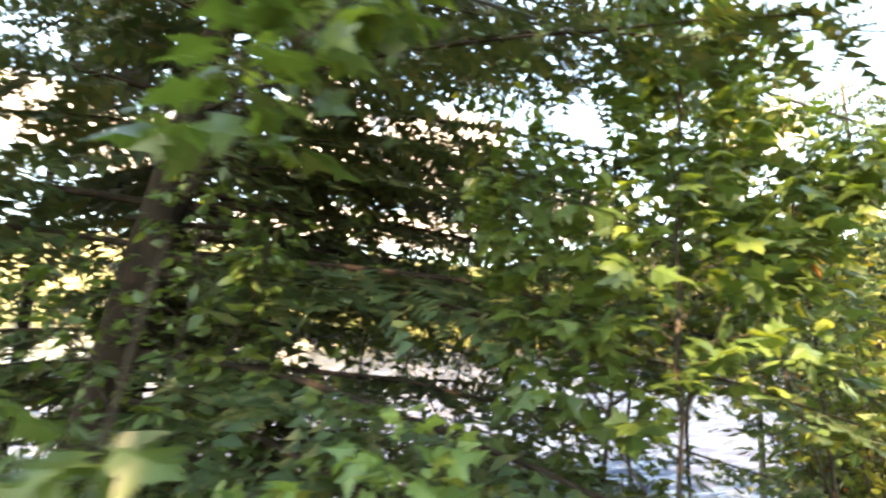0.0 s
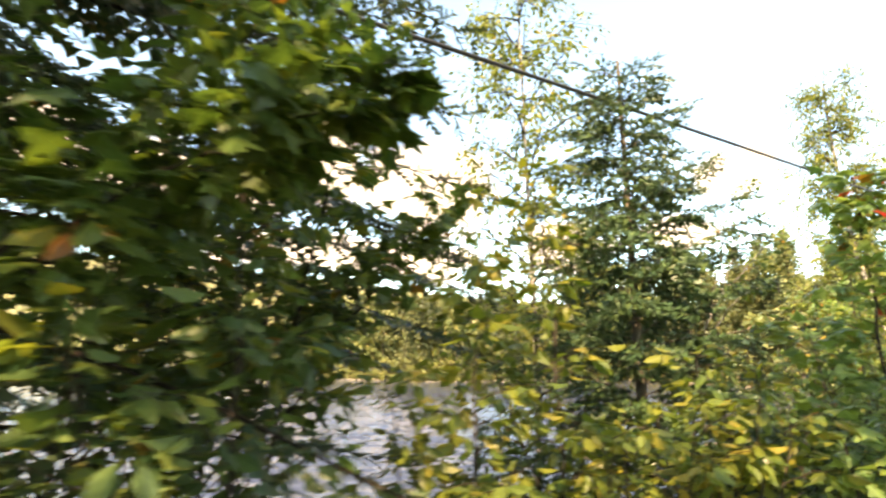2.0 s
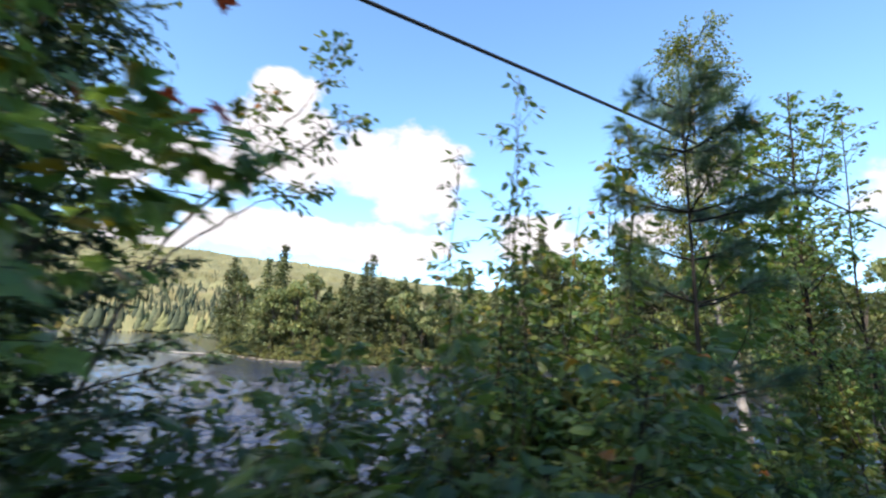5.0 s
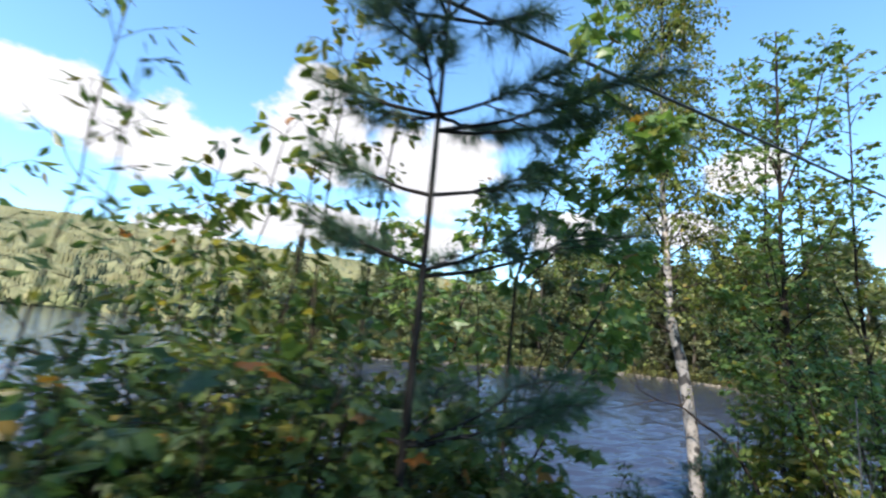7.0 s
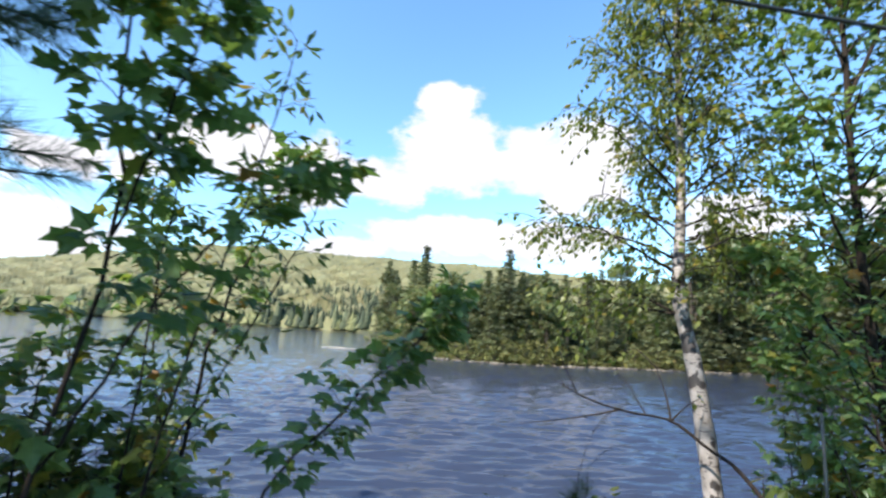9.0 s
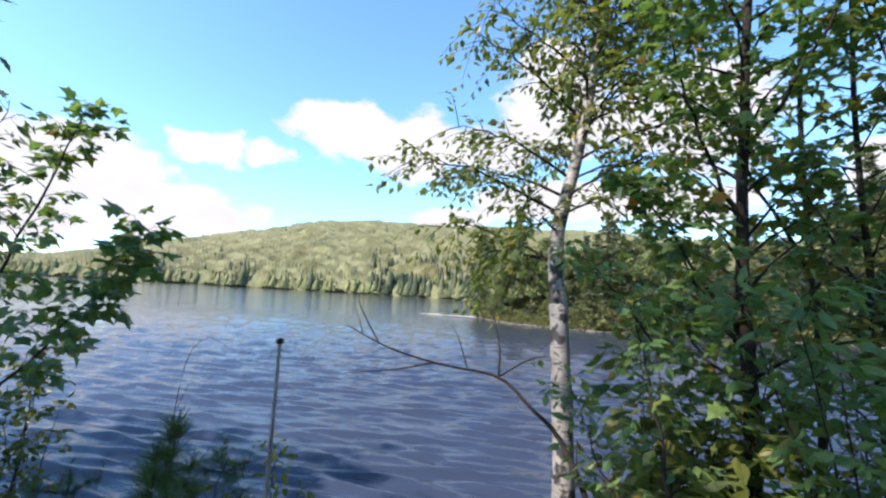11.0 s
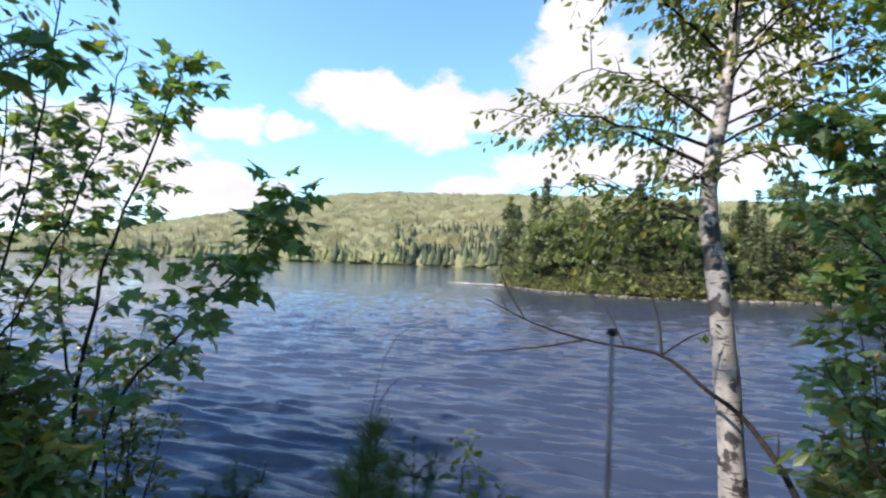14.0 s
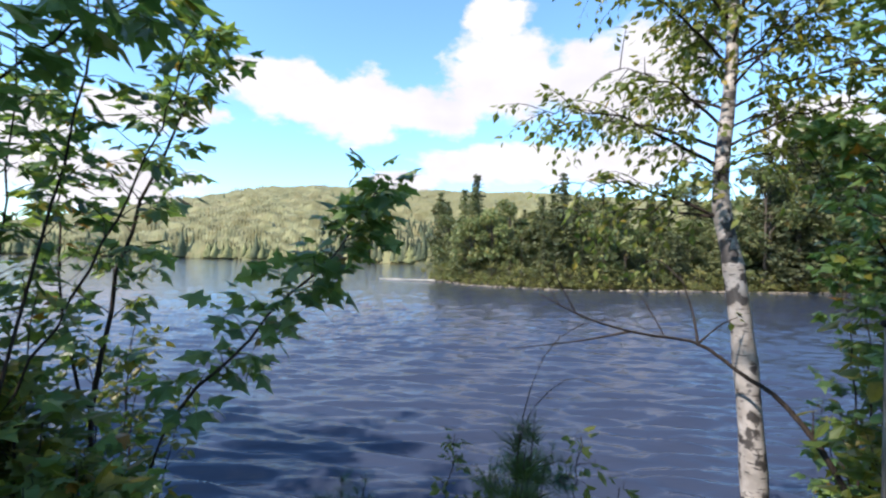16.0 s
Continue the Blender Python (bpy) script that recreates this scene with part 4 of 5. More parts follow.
pine("tiny pine seedling at the bank's edge", (9.0, 5.25), (9.02, 5.22, 2.2), [(1.55, whorl(4, 10), 0.22), (1.85, whorl(4, 60), 0.22)], 0.008, 1.0, 73, 0.07, "pine_seedling", "seedling", 0.07, (5,))


# ---- white birch on the bank ----
def birch(name, label, trunk, r0, r1, limbs, size, ones, seed, per_twig=9, twig=0.3, mat_pair=None):
    """limbs: (height, azimuth, length, rise, leafy twigs)."""
    g = np.random.default_rng(seed)
    base = trunk[0]
    root = thing(name, base, label, "tree")
    tp = spline(trunk, 40)
    s = Soup()
    s.tube(tp, np.interp(np.linspace(0, 1, 40), [0, 0.06, 1], [r0 * 1.25, r0, r1]) * g.uniform(0.93, 1.08, 40), 14)
    part("trunk", s.mesh("trunk", mat_birch, True, base), root)
    mats, tw = [], Soup()
    for z, az, ln, rise, nt in limbs:
        i = int(np.argmin(np.abs(tp[:, 2] - z)))
        a = radians(az)
        fw = np.array([math.sin(a), math.cos(a), 0])
        t = np.linspace(0, 1, 12)[:, None]
        p = tp[i] + fw * ln * t + np.array([0, 0, 1.0]) * ln * (rise * t - 0.28 * t ** 2.5) + g.normal(0, 0.02, (12, 3)) * t
        b_ = Soup()
        b_.tube(p, np.linspace(0.006 + 0.006 * ln, 0.0016, 12), 6)
        part("limb", b_.mesh("limb", mat_twig, True, base), root)
        count = round(nt * 2.1)
        for k in range(count):
            u = 0.12 + 0.86 * (k + g.uniform(0, 1)) / count
            j = min(int(u * 11), 10)
            o = p[j] + (u * 11 - j) * (p[j + 1] - p[j])
            d = unit(fw * 0.7 + g.normal(0, 0.6, 3) + (0, 0, 0.15))
            tl = twig * g.uniform(0.5, 1.3)
            q = o + d * tl * np.linspace(0, 1, 5)[:, None] + np.array([0, 0, -0.35 * tl]) * np.linspace(0, 1, 5)[:, None] ** 2
            tw.tube(q, [0.0035, 0.003, 0.0022, 0.0016, 0.001], 4)
            mats.append(twig_leaves(g, q, per_twig, size, 0.3))
    part("twigwork", tw.mesh("twigwork", mat_twig, False, base), root, kind="stuff")
    pair = mat_pair or (mat_birch_leaf, mat_birch_mass)
    leafed(root, base, np.concatenate(mats), BIRCHES, pair[0], pair[1], ones, g)
    return root


g = np.random.default_rng(81)
limbs = [(3.28, 300, 1.0, 0.3, 8), (3.3, 265, 0.85, 0.55, 9), (3.55, 250, 1.15, 0.6, 14), (3.7, 285, 1.2, 0.55, 14), (3.85, 230, 0.85, 0.6, 10), (3.9, 60, 0.7, 0.5, 8), (4.05, 320, 1.0, 0.6, 11), (3.75, 110, 0.75, 0.5, 8),
         (3.62, 100, 0.55, 0.4, 6), (4.0, 95, 0.8, 0.5, 10), (4.25, 75, 0.8, 0.5, 10), (3.5, 190, 0.4, 0.3, 5)]
for k in range(58):
    z = 4.15 + 4.0 * (k / 58) + g.uniform(-0.08, 0.08)
    limbs.append((z, k * 137.5 + g.uniform(-25, 25), (0.85 - 0.14 * max(0, z - 5.2)) * g.uniform(0.6, 1.1), g.uniform(0.7, 1.3), 11 if z < 6 else 9))
birch("birch_tree", "white paper birch with dark scars and fluttering green leaves",
      [(9.14, 7.12, float(ground_z(9.14, 7.12)) - 0.05), (9.09, 7.17, 2.0), (9.02, 7.24, 2.9), (8.96, 7.36, 3.45), (9.05, 7.6, 4.2), (9.12, 7.82, 5.2), (9.15, 7.9, 6.8), (9.18, 7.92, 8.3)],
      0.069, 0.014, limbs, 0.084, 300, 82)
g = np.random.default_rng(83)
limbs = [(2.6 + 3.7 * k / 34, k * 137.5 + g.uniform(-20, 20), g.uniform(0.45, 0.8) * (1.1 - 0.45 * k / 34), g.uniform(0.6, 1.1), 9) for k in range(34)]
birch("birch_tree", "slender young birch with small yellowing leaves behind the spruce", [(2.42, 4.05, float(ground_z(2.42, 4.05)) - 0.05), (2.5, 4.0, 2.6), (2.44, 3.98, 4.4), (2.36, 3.95, 6.4)],
      0.03, 0.006, limbs, 0.072, 120, 84, 8, 0.28)

# dead bare branch in front of the birch
root = thing("dead_branch", (9.42, 6.62, float(ground_z(9.42, 6.62)) - 0.02), "bare dark dead branch leaning out over the water", "branch")
o = tuple(root.location)
for ctrl, r0 in (([o, (9.4, 6.66, 1.75), (9.3, 6.74, 2.1), (9.13, 6.82, 2.35), (8.98, 6.86, 2.45), (8.78, 6.87, 2.59), (8.5, 6.72, 2.64), (8.25, 6.55, 2.72), (8.03, 6.42, 2.84)], 0.018),
                 ([(8.45, 6.7, 2.65), (8.2, 6.7, 2.58), (7.85, 6.62, 2.52)], 0.007), ([(8.78, 6.87, 2.59), (8.76, 6.92, 2.75), (8.7, 6.95, 2.95)], 0.008),
                 ([(8.72, 6.93, 2.9), (8.6, 6.98, 3.02), (8.52, 7.0, 3.0)], 0.005), ([(8.78, 6.87, 2.59), (8.9, 6.98, 2.68), (9.0, 7.08, 2.72)], 0.006),
                 ([(8.2, 6.52, 2.74), (8.1, 6.45, 2.95), (8.12, 6.42, 3.05)], 0.004), ([(8.12, 6.47, 2.79), (8.03, 6.5, 2.93)], 0.003), ([(9.24, 6.78, 2.18), (9.24, 6.77, 2.34)], 0.006),
                 ([(8.62, 6.8, 2.62), (8.52, 6.85, 2.8), (8.46, 6.86, 2.86)], 0.004)):
    s = Soup()
    p = spline(ctrl, 26 if len(ctrl) > 4 else 9)
    s.tube(p, np.linspace(r0, max(0.0018, r0 * 0.15), len(p)), 8)
    part("limb" if r0 > 0.015 else "twig", s.mesh("dead_twig", mat_twig, True, o), root)
g = np.random.default_rng(86)
lm = [twig_leaves(g, spline([(8.7, 6.95, 2.95), (8.55, 7.0, 3.0), (8.45, 7.02, 2.93)], 6), 9, 0.06, 0.6), twig_leaves(g, spline([(8.9, 6.98, 2.68), (9.02, 7.1, 2.74)], 5), 4, 0.06, 0.6)]
leafed(root, o, np.concatenate(lm), BIRCHES, mat_birch_leaf, mat_birch_mass, 13, g)

# dry stalk with a seed head
sz = float(ground_z(8.85, 5.21))
root = thing("dry_stalk", (8.85, 5.21, sz), "thin bare dry stalk with a small knobbed tip", "stalk")
s = Soup()
s.tube(spline([(0, 0, -0.02), (-0.006, 0.004, 0.8), (0.0, 0.0, 2.9 - sz)], 12), np.linspace(0.007, 0.004, 12), 6)
part("stem", s.mesh("stem", mat_dead, True), root)
for c in ([(0, 0, 0.9), (0.06, 0.02, 1.1), (0.1, 0.03, 1.3)], [(0, 0, 0.85), (-0.1, 0.0, 1.0), (-0.2, 0.02, 1.16)], [(0, 0, 1.0), (0.03, -0.05, 1.2), (0.04, -0.07, 1.32)], [(0, 0, 0.95), (-0.03, 0.05, 1.1), (-0.05, 0.09, 1.22)]):
    s = Soup()
    s.tube(spline(c, 8), np.linspace(0.003, 0.0012, 8), 5)
    part("twig", s.mesh("stalk_twig", mat_dead, True), root)
s = Soup()
s.add(iv * (0.011, 0.011, 0.009) + (0.0, 0.0, 2.905 - sz), fi)
part("seed_head", s.mesh("seed_head", mat_twig, True), root)

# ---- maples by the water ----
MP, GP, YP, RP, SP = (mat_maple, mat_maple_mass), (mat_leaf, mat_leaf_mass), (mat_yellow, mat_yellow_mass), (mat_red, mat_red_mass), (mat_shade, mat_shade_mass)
sapling("maple_sapling", "tall maple sapling with drooping clusters of lobed green leaves", "tree", (6.62, 4.5),
        [([None, (6.66, 4.55, 2.2), (6.68, 4.68, 3.24), (6.82, 4.5, 3.9), (6.95, 4.36, 4.6)], 0.012, 0.3, 14, 0.22, 8),
         ([(6.7, 4.66, 3.3), (6.95, 4.55, 3.6), (7.16, 4.44, 3.85), (7.24, 4.4, 4.1)], 0.006, 0.2, 9, 0.2, 9),
         ([(6.66, 4.6, 2.6), (7.0, 4.6, 3.1), (7.2, 4.75, 3.45), (7.36, 4.9, 3.62)], 0.006, 0.25, 8, 0.2, 6),
         ([(6.65, 4.5, 2.0), (6.45, 4.7, 2.6), (6.35, 4.8, 2.95)], 0.006, 0.3, 7, 0.28, 6)], MAPLES, MP, 0.105, 300, 101, "maples by the water", 0.55)
sapling("maple_sapling", "young maple with dense dark lobed leaves leaning over the water", "tree", (6.55, 5.2),
        [([None, (6.5, 5.3, 2.2), (6.48, 5.42, 3.0), (6.62, 5.55, 3.6), (6.72, 5.62, 4.0)], 0.013, 0.25, 20, 0.28, 8),
         ([None, (6.9, 5.25, 2.25), (7.25, 5.4, 2.75), (7.5, 5.48, 3.02), (7.66, 5.5, 3.26)], 0.009, 0.3, 17, 0.19, 8),
         ([(6.52, 5.3, 2.3), (6.3, 5.3, 2.8), (6.15, 5.35, 3.3), (6.1, 5.3, 3.7)], 0.007, 0.25, 15, 0.27, 8),
         ([None, (6.75, 5.1, 1.9), (6.95, 5.05, 2.3)], 0.006, 0.3, 14, 0.28, 8), ([None, (6.4, 5.1, 1.9), (6.2, 5.0, 2.5)], 0.006, 0.3, 13, 0.3, 8)], MAPLES, MP, 0.1, 300, 102, "maples by the water", 0.5)
sapling("leafy_shrub", "thin-stemmed shrub with narrow pointed leaves against the sky", "shrub", (6.72, 4.78),
        [([None, (6.75, 4.9, 2.5), (6.82, 5.0, 3.2), (6.95, 5.02, 3.75), (7.05, 5.0, 4.2)], 0.007, 0.35, 15, 0.24, 6),
         ([(6.75, 4.9, 2.5), (6.95, 5.05, 3.0), (7.1, 5.12, 3.4), (7.2, 5.15, 3.75)], 0.005, 0.3, 11, 0.2, 5),
         ([None, (6.6, 4.95, 2.6), (6.55, 5.0, 3.3), (6.6, 5.0, 3.9)], 0.006, 0.35, 13, 0.24, 6)], SLIMS, GP, 0.085, 220, 103, "", 0.4)
bush("low maple shoots with sunlit yellow-green leaves", 6.75, 4.95, 0.34, 2.55, 8, MAPLES, YP, 0.11, 60, 110, 7, 9, 0.3)
bush("low maple shoots with sunlit yellow-green leaves", 6.35, 5.0, 0.34, 2.7, 8, MAPLES, YP, 0.11, 60, 116, 7, 9, 0.3)
bush("sunlit yellow-green bush at the water's edge", 5.95, 5.75, 0.5, 2.95, 7, OVATES, YP, 0.075, 80, 104, 7, 9, 0.3)
sapling("maple_tree", "young maple with broad leaves and a dark slender trunk", "tree", (10.0, 6.9),
        [([None, (9.97, 6.94, 2.4), (9.95, 6.98, 3.5), (10.0, 7.05, 5.0), (10.1, 7.1, 6.9)], 0.045, 0.25, 36, 0.72, 11),
         ([(10.0, 7.04, 4.8), (10.4, 7.0, 5.8), (10.55, 6.95, 6.7)], 0.014, 0.2, 18, 0.5, 9),
         ([(10.0, 7.04, 5.0), (10.1, 7.5, 6.0), (10.1, 7.7, 6.8)], 0.014, 0.2, 16, 0.5, 9),
         ([(9.96, 6.95, 2.9), (9.7, 6.98, 3.3), (9.52, 7.05, 3.6), (9.4, 7.1, 3.75)], 0.011, 0.25, 12, 0.26, 8),
         ([(9.97, 6.94, 2.5), (9.75, 7.1, 2.85), (9.52, 7.3, 3.05)], 0.009, 0.25, 11, 0.24, 8),
         ([(9.96, 6.97, 3.4), (9.72, 6.85, 4.0), (9.6, 6.8, 4.6)], 0.012, 0.25, 12, 0.36, 8),
         ([(9.97, 7.0, 3.8), (10.3, 6.8, 4.4), (10.5, 6.7, 5.0)], 0.012, 0.2, 12, 0.4, 8),
         ([(9.97, 7.0, 4.4), (9.75, 7.2, 5.1), (9.65, 7.25, 5.8)], 0.01, 0.2, 12, 0.36, 8)], MAPLES, MP, 0.1, 240, 105, "", 0.5)
sapling("maple_tree", "second slim maple trunk among the lakeside leaves", "tree", (10.55, 7.2),
        [([None, (10.5, 7.25, 2.6), (10.45, 7.3, 4.2), (10.5, 7.35, 6.5)], 0.026, 0.25, 30, 0.65, 9)], MAPLES, GP, 0.09, 120, 106, "", 0.5)
for k, (x, y, top) in enumerate([(10.35, 7.6, 6.6), (10.95, 7.1, 6.6)]):
    sapling("maple_tree", "slim lakeside maple with sunlit yellowing leaves", "tree", (x, y),
            [([None, (x, y, 2.6), (x - 0.05, y + 0.05, 4.2), (x, y, top)], 0.03, 0.2, 28, 0.75, 9), ([(x, y, 2.4), (x - 0.5, y - 0.1, 3.0), (x - 0.8, y - 0.1, 3.7)], 0.012, 0.25, 14, 0.4, 8),
             ([(x, y, 3.2), (x - 0.4, y, 4.1), (x - 0.6, y, 5.0)], 0.012, 0.25, 14, 0.4, 8)], MAPLES, YP if k else MP, 0.095, 24, 250 + k, "", 0.5)
bush("shrub with broad green and orange leaves beside the birch", 9.68, 6.62, 0.5, 3.1, 12, OVATES, YP, 0.13, 200, 107, 6, 9, 0.36)
bush("leafy shrub crowding the slope near the birch", 9.62, 7.2, 0.36, 3.1, 9, MAPLES, MP, 0.085, 110, 108, 8, 10, 0.28)
bush("dark leafy shrub at the edge of the path", 10.35, 6.45, 0.6, 3.3, 11, OVATES, MP, 0.09, 90, 109, 8, 10, 0.36)

# ---- start of the walk: leafy saplings and the sunlit thicket ----
# SP here: leaf colour darkened for the shade over the path
sapling("leafy_sapling", "sapling with broad lobed green leaves over the path", "tree", (0.3, 1.35),
        [([None, (0.36, 1.34, 2.3), (0.4, 1.32, 3.2), (0.5, 1.4, 3.9), (0.62, 1.5, 4.6)], 0.012, 0.35, 32, 0.42, 9),
         ([(0.38, 1.33, 2.7), (0.75, 1.5, 3.2), (1.15, 1.62, 3.55), (1.5, 1.7, 3.75)], 0.008, 0.25, 24, 0.34, 9),
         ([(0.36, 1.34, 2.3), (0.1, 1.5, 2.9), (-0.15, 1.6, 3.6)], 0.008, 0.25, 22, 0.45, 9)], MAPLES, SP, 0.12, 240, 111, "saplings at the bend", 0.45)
sapling("leafy_sapling", "leaning sapling with dark twigs and drooping oval leaves", "tree", (0.35, 2.2),
        [([None, (0.45, 2.15, 2.6), (0.7, 2.08, 3.45), (0.92, 1.92, 3.75), (1.1, 1.85, 4.3)], 0.013, 0.3, 32, 0.55, 9),
         ([(0.45, 2.15, 2.6), (0.9, 2.1, 2.95), (1.25, 2.05, 3.1)], 0.008, 0.2, 12, 0.34, 8),
         ([(0.55, 2.12, 2.9), (0.2, 2.1, 3.5), (-0.1, 2.0, 4.2)], 0.009, 0.2, 14, 0.45, 8)], OVATES, GP, 0.11, 200, 112, "saplings at the bend", 0.45)
sapling("leafy_sapling", "low sapling with large drooping green leaves", "tree", (-0.5, 1.1),
        [([None, (-0.5, 1.15, 2.0), (-0.45, 1.2, 2.7)], 0.008, 0.3, 12, 0.35, 7),
         ([(-0.5, 1.12, 1.8), (-0.75, 1.0, 2.3), (-0.85, 0.9, 2.6)], 0.007, 0.2, 10, 0.3, 7)], MAPLES, MP, 0.12, 120, 113, "saplings at the bend", 0.5)
for k, (x, y, w, top, lab, pair, shp) in enumerate([
        (1.75, 2.0, 0.42, 3.35, "sunlit yellow-green bush crowding the path side", YP, OVATES), (2.35, 2.1, 0.4, 2.95, "sunlit yellow-green bush crowding the path side", YP, OVATES),
        (2.8, 2.3, 0.42, 3.2, "yellowing bush at the foot of the spruce", YP, OVATES), (2.1, 2.9, 0.5, 2.9, "leafy bush on the slope below the path", GP, OVATES),
        (-0.4, 2.3, 0.55, 2.5, "shaded leafy bush below the hemlock", GP, OVATES),
        # path-side SP bushes: their shade is in the leaf colour
        (3.2, 2.35, 0.4, 2.85, "leafy bush along the path with shade put into its leaf colour", SP, OVATES), (3.75, 2.75, 0.5, 2.75, "leafy bush along the path with shade put into its leaf colour", SP, OVATES),
        (4.45, 2.75, 0.5, 2.8, "leafy bush along the path with shade put into its leaf colour", SP, OVATES), (4.3, 3.5, 0.5, 2.85, "leafy bush on the bank above the water", GP, OVATES),
        (5.0, 2.85, 0.5, 2.95, "green leafy bush along the path", GP, OVATES), (5.6, 3.25, 0.5, 2.85, "green leafy bush along the path", GP, OVATES),
        (5.25, 4.2, 0.5, 3.1, "leafy bush on the bank above the water", GP, OVATES), (5.75, 3.9, 0.4, 3.0, "dark leafy bush below the pine", GP, MAPLES),
        (6.6, 3.95, 0.35, 2.75, "dark leafy bush below the pine", GP, MAPLES), (7.0, 4.6, 0.3, 2.4, "low leafy shoots on the bank", MP, MAPLES),
        (3.3, 3.9, 0.5, 2.5, "leafy bush on the bank above the water", GP, OVATES), (6.3, 4.45, 0.4, 3.1, "dark leafy bush below the pine", GP, OVATES),
        (5.75, 4.7, 0.45, 3.0, "leafy bush on the bank above the water", GP, OVATES), (5.4, 3.7, 0.45, 3.0, "green leafy bush along the path", MP, OVATES),
        (0.2, 2.9, 0.6, 2.7, "shaded leafy bush below the hemlock", GP, OVATES),
        (2.6, 2.75, 0.5, 3.0, "leafy bush at the foot of the spruce", GP, OVATES), (3.9, 2.25, 0.4, 2.75, "leafy bush along the path with shade put into its leaf colour", SP, OVATES),
        (4.7, 2.4, 0.45, 2.75, "leafy bush along the path with shade put into its leaf colour", SP, OVATES), (6.1, 3.55, 0.4, 2.5, "green leafy bush along the path", MP, OVATES)]):
    bush(lab, x, y, w, top, 7 if w < 0.45 else 8, shp, pair, 0.085, 30, 120 + k, 7, 11, 0.36)

sapling("leafy_sapling", "slim sapling with drooping yellow-green oval leaves", "tree", (2.1, 2.2),
        [([None, (2.12, 2.22, 2.5), (2.1, 2.25, 3.2), (2.05, 2.27, 3.78)], 0.009, 0.3, 16, 0.25, 6), ([(2.12, 2.22, 2.4), (1.9, 2.3, 3.0), (1.8, 2.32, 3.4)], 0.006, 0.3, 11, 0.28, 7)],
        OVATES, YP, 0.09, 140, 114, "saplings at the bend", 0.5)
sapling("leafy_sapling", "maple sapling with broad leaves beside the hemlock", "tree", (1.0, 2.55),
        [([None, (1.05, 2.5, 2.6), (1.15, 2.45, 3.5), (1.3, 2.4, 4.5)], 0.012, 0.3, 26, 0.5, 8), ([(1.05, 2.5, 2.7), (1.4, 2.5, 3.3), (1.7, 2.5, 3.7)], 0.008, 0.25, 16, 0.34, 8),
         ([(1.05, 2.5, 2.5), (0.7, 2.6, 3.1), (0.4, 2.7, 3.6)], 0.008, 0.25, 16, 0.4, 8)], MAPLES, GP, 0.1, 120, 115, "saplings at the bend", 0.5)

# shaded understorey round the hemlock; SP leaves carry that shade in their colour
sapling("maple_sapling", "maple sapling with large leaves overhanging the path", "tree", (-1.25, 1.0),
        [([None, (-1.2, 0.95, 2.3), (-1.0, 0.8, 3.1), (-0.75, 0.68, 3.5), (-0.5, 0.7, 3.75)], 0.011, 0.6, 7, 0.24, 5),
         ([(-1.2, 0.95, 2.2), (-1.05, 0.75, 2.6), (-0.9, 0.55, 2.84)], 0.005, 0.75, 2, 0.1, 3)], MAPLES, SP, 0.13, 60, 191, "saplings at the bend", 0.5)
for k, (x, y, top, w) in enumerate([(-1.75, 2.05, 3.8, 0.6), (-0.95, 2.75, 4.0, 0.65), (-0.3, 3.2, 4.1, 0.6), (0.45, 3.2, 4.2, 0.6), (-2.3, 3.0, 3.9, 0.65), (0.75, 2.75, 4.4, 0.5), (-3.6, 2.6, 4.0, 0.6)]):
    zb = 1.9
    sapling("leafy_sapling", "shaded understorey sapling with green leaves by the hemlock", "tree", (x, y),
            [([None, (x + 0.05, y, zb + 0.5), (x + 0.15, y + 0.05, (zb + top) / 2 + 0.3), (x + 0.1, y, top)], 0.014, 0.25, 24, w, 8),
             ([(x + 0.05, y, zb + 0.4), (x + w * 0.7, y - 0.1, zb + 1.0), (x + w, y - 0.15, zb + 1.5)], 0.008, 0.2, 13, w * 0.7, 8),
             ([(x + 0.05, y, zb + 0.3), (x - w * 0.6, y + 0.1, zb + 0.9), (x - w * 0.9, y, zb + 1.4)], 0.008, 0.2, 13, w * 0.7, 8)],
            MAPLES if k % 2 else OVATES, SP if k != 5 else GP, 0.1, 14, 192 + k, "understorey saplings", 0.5)
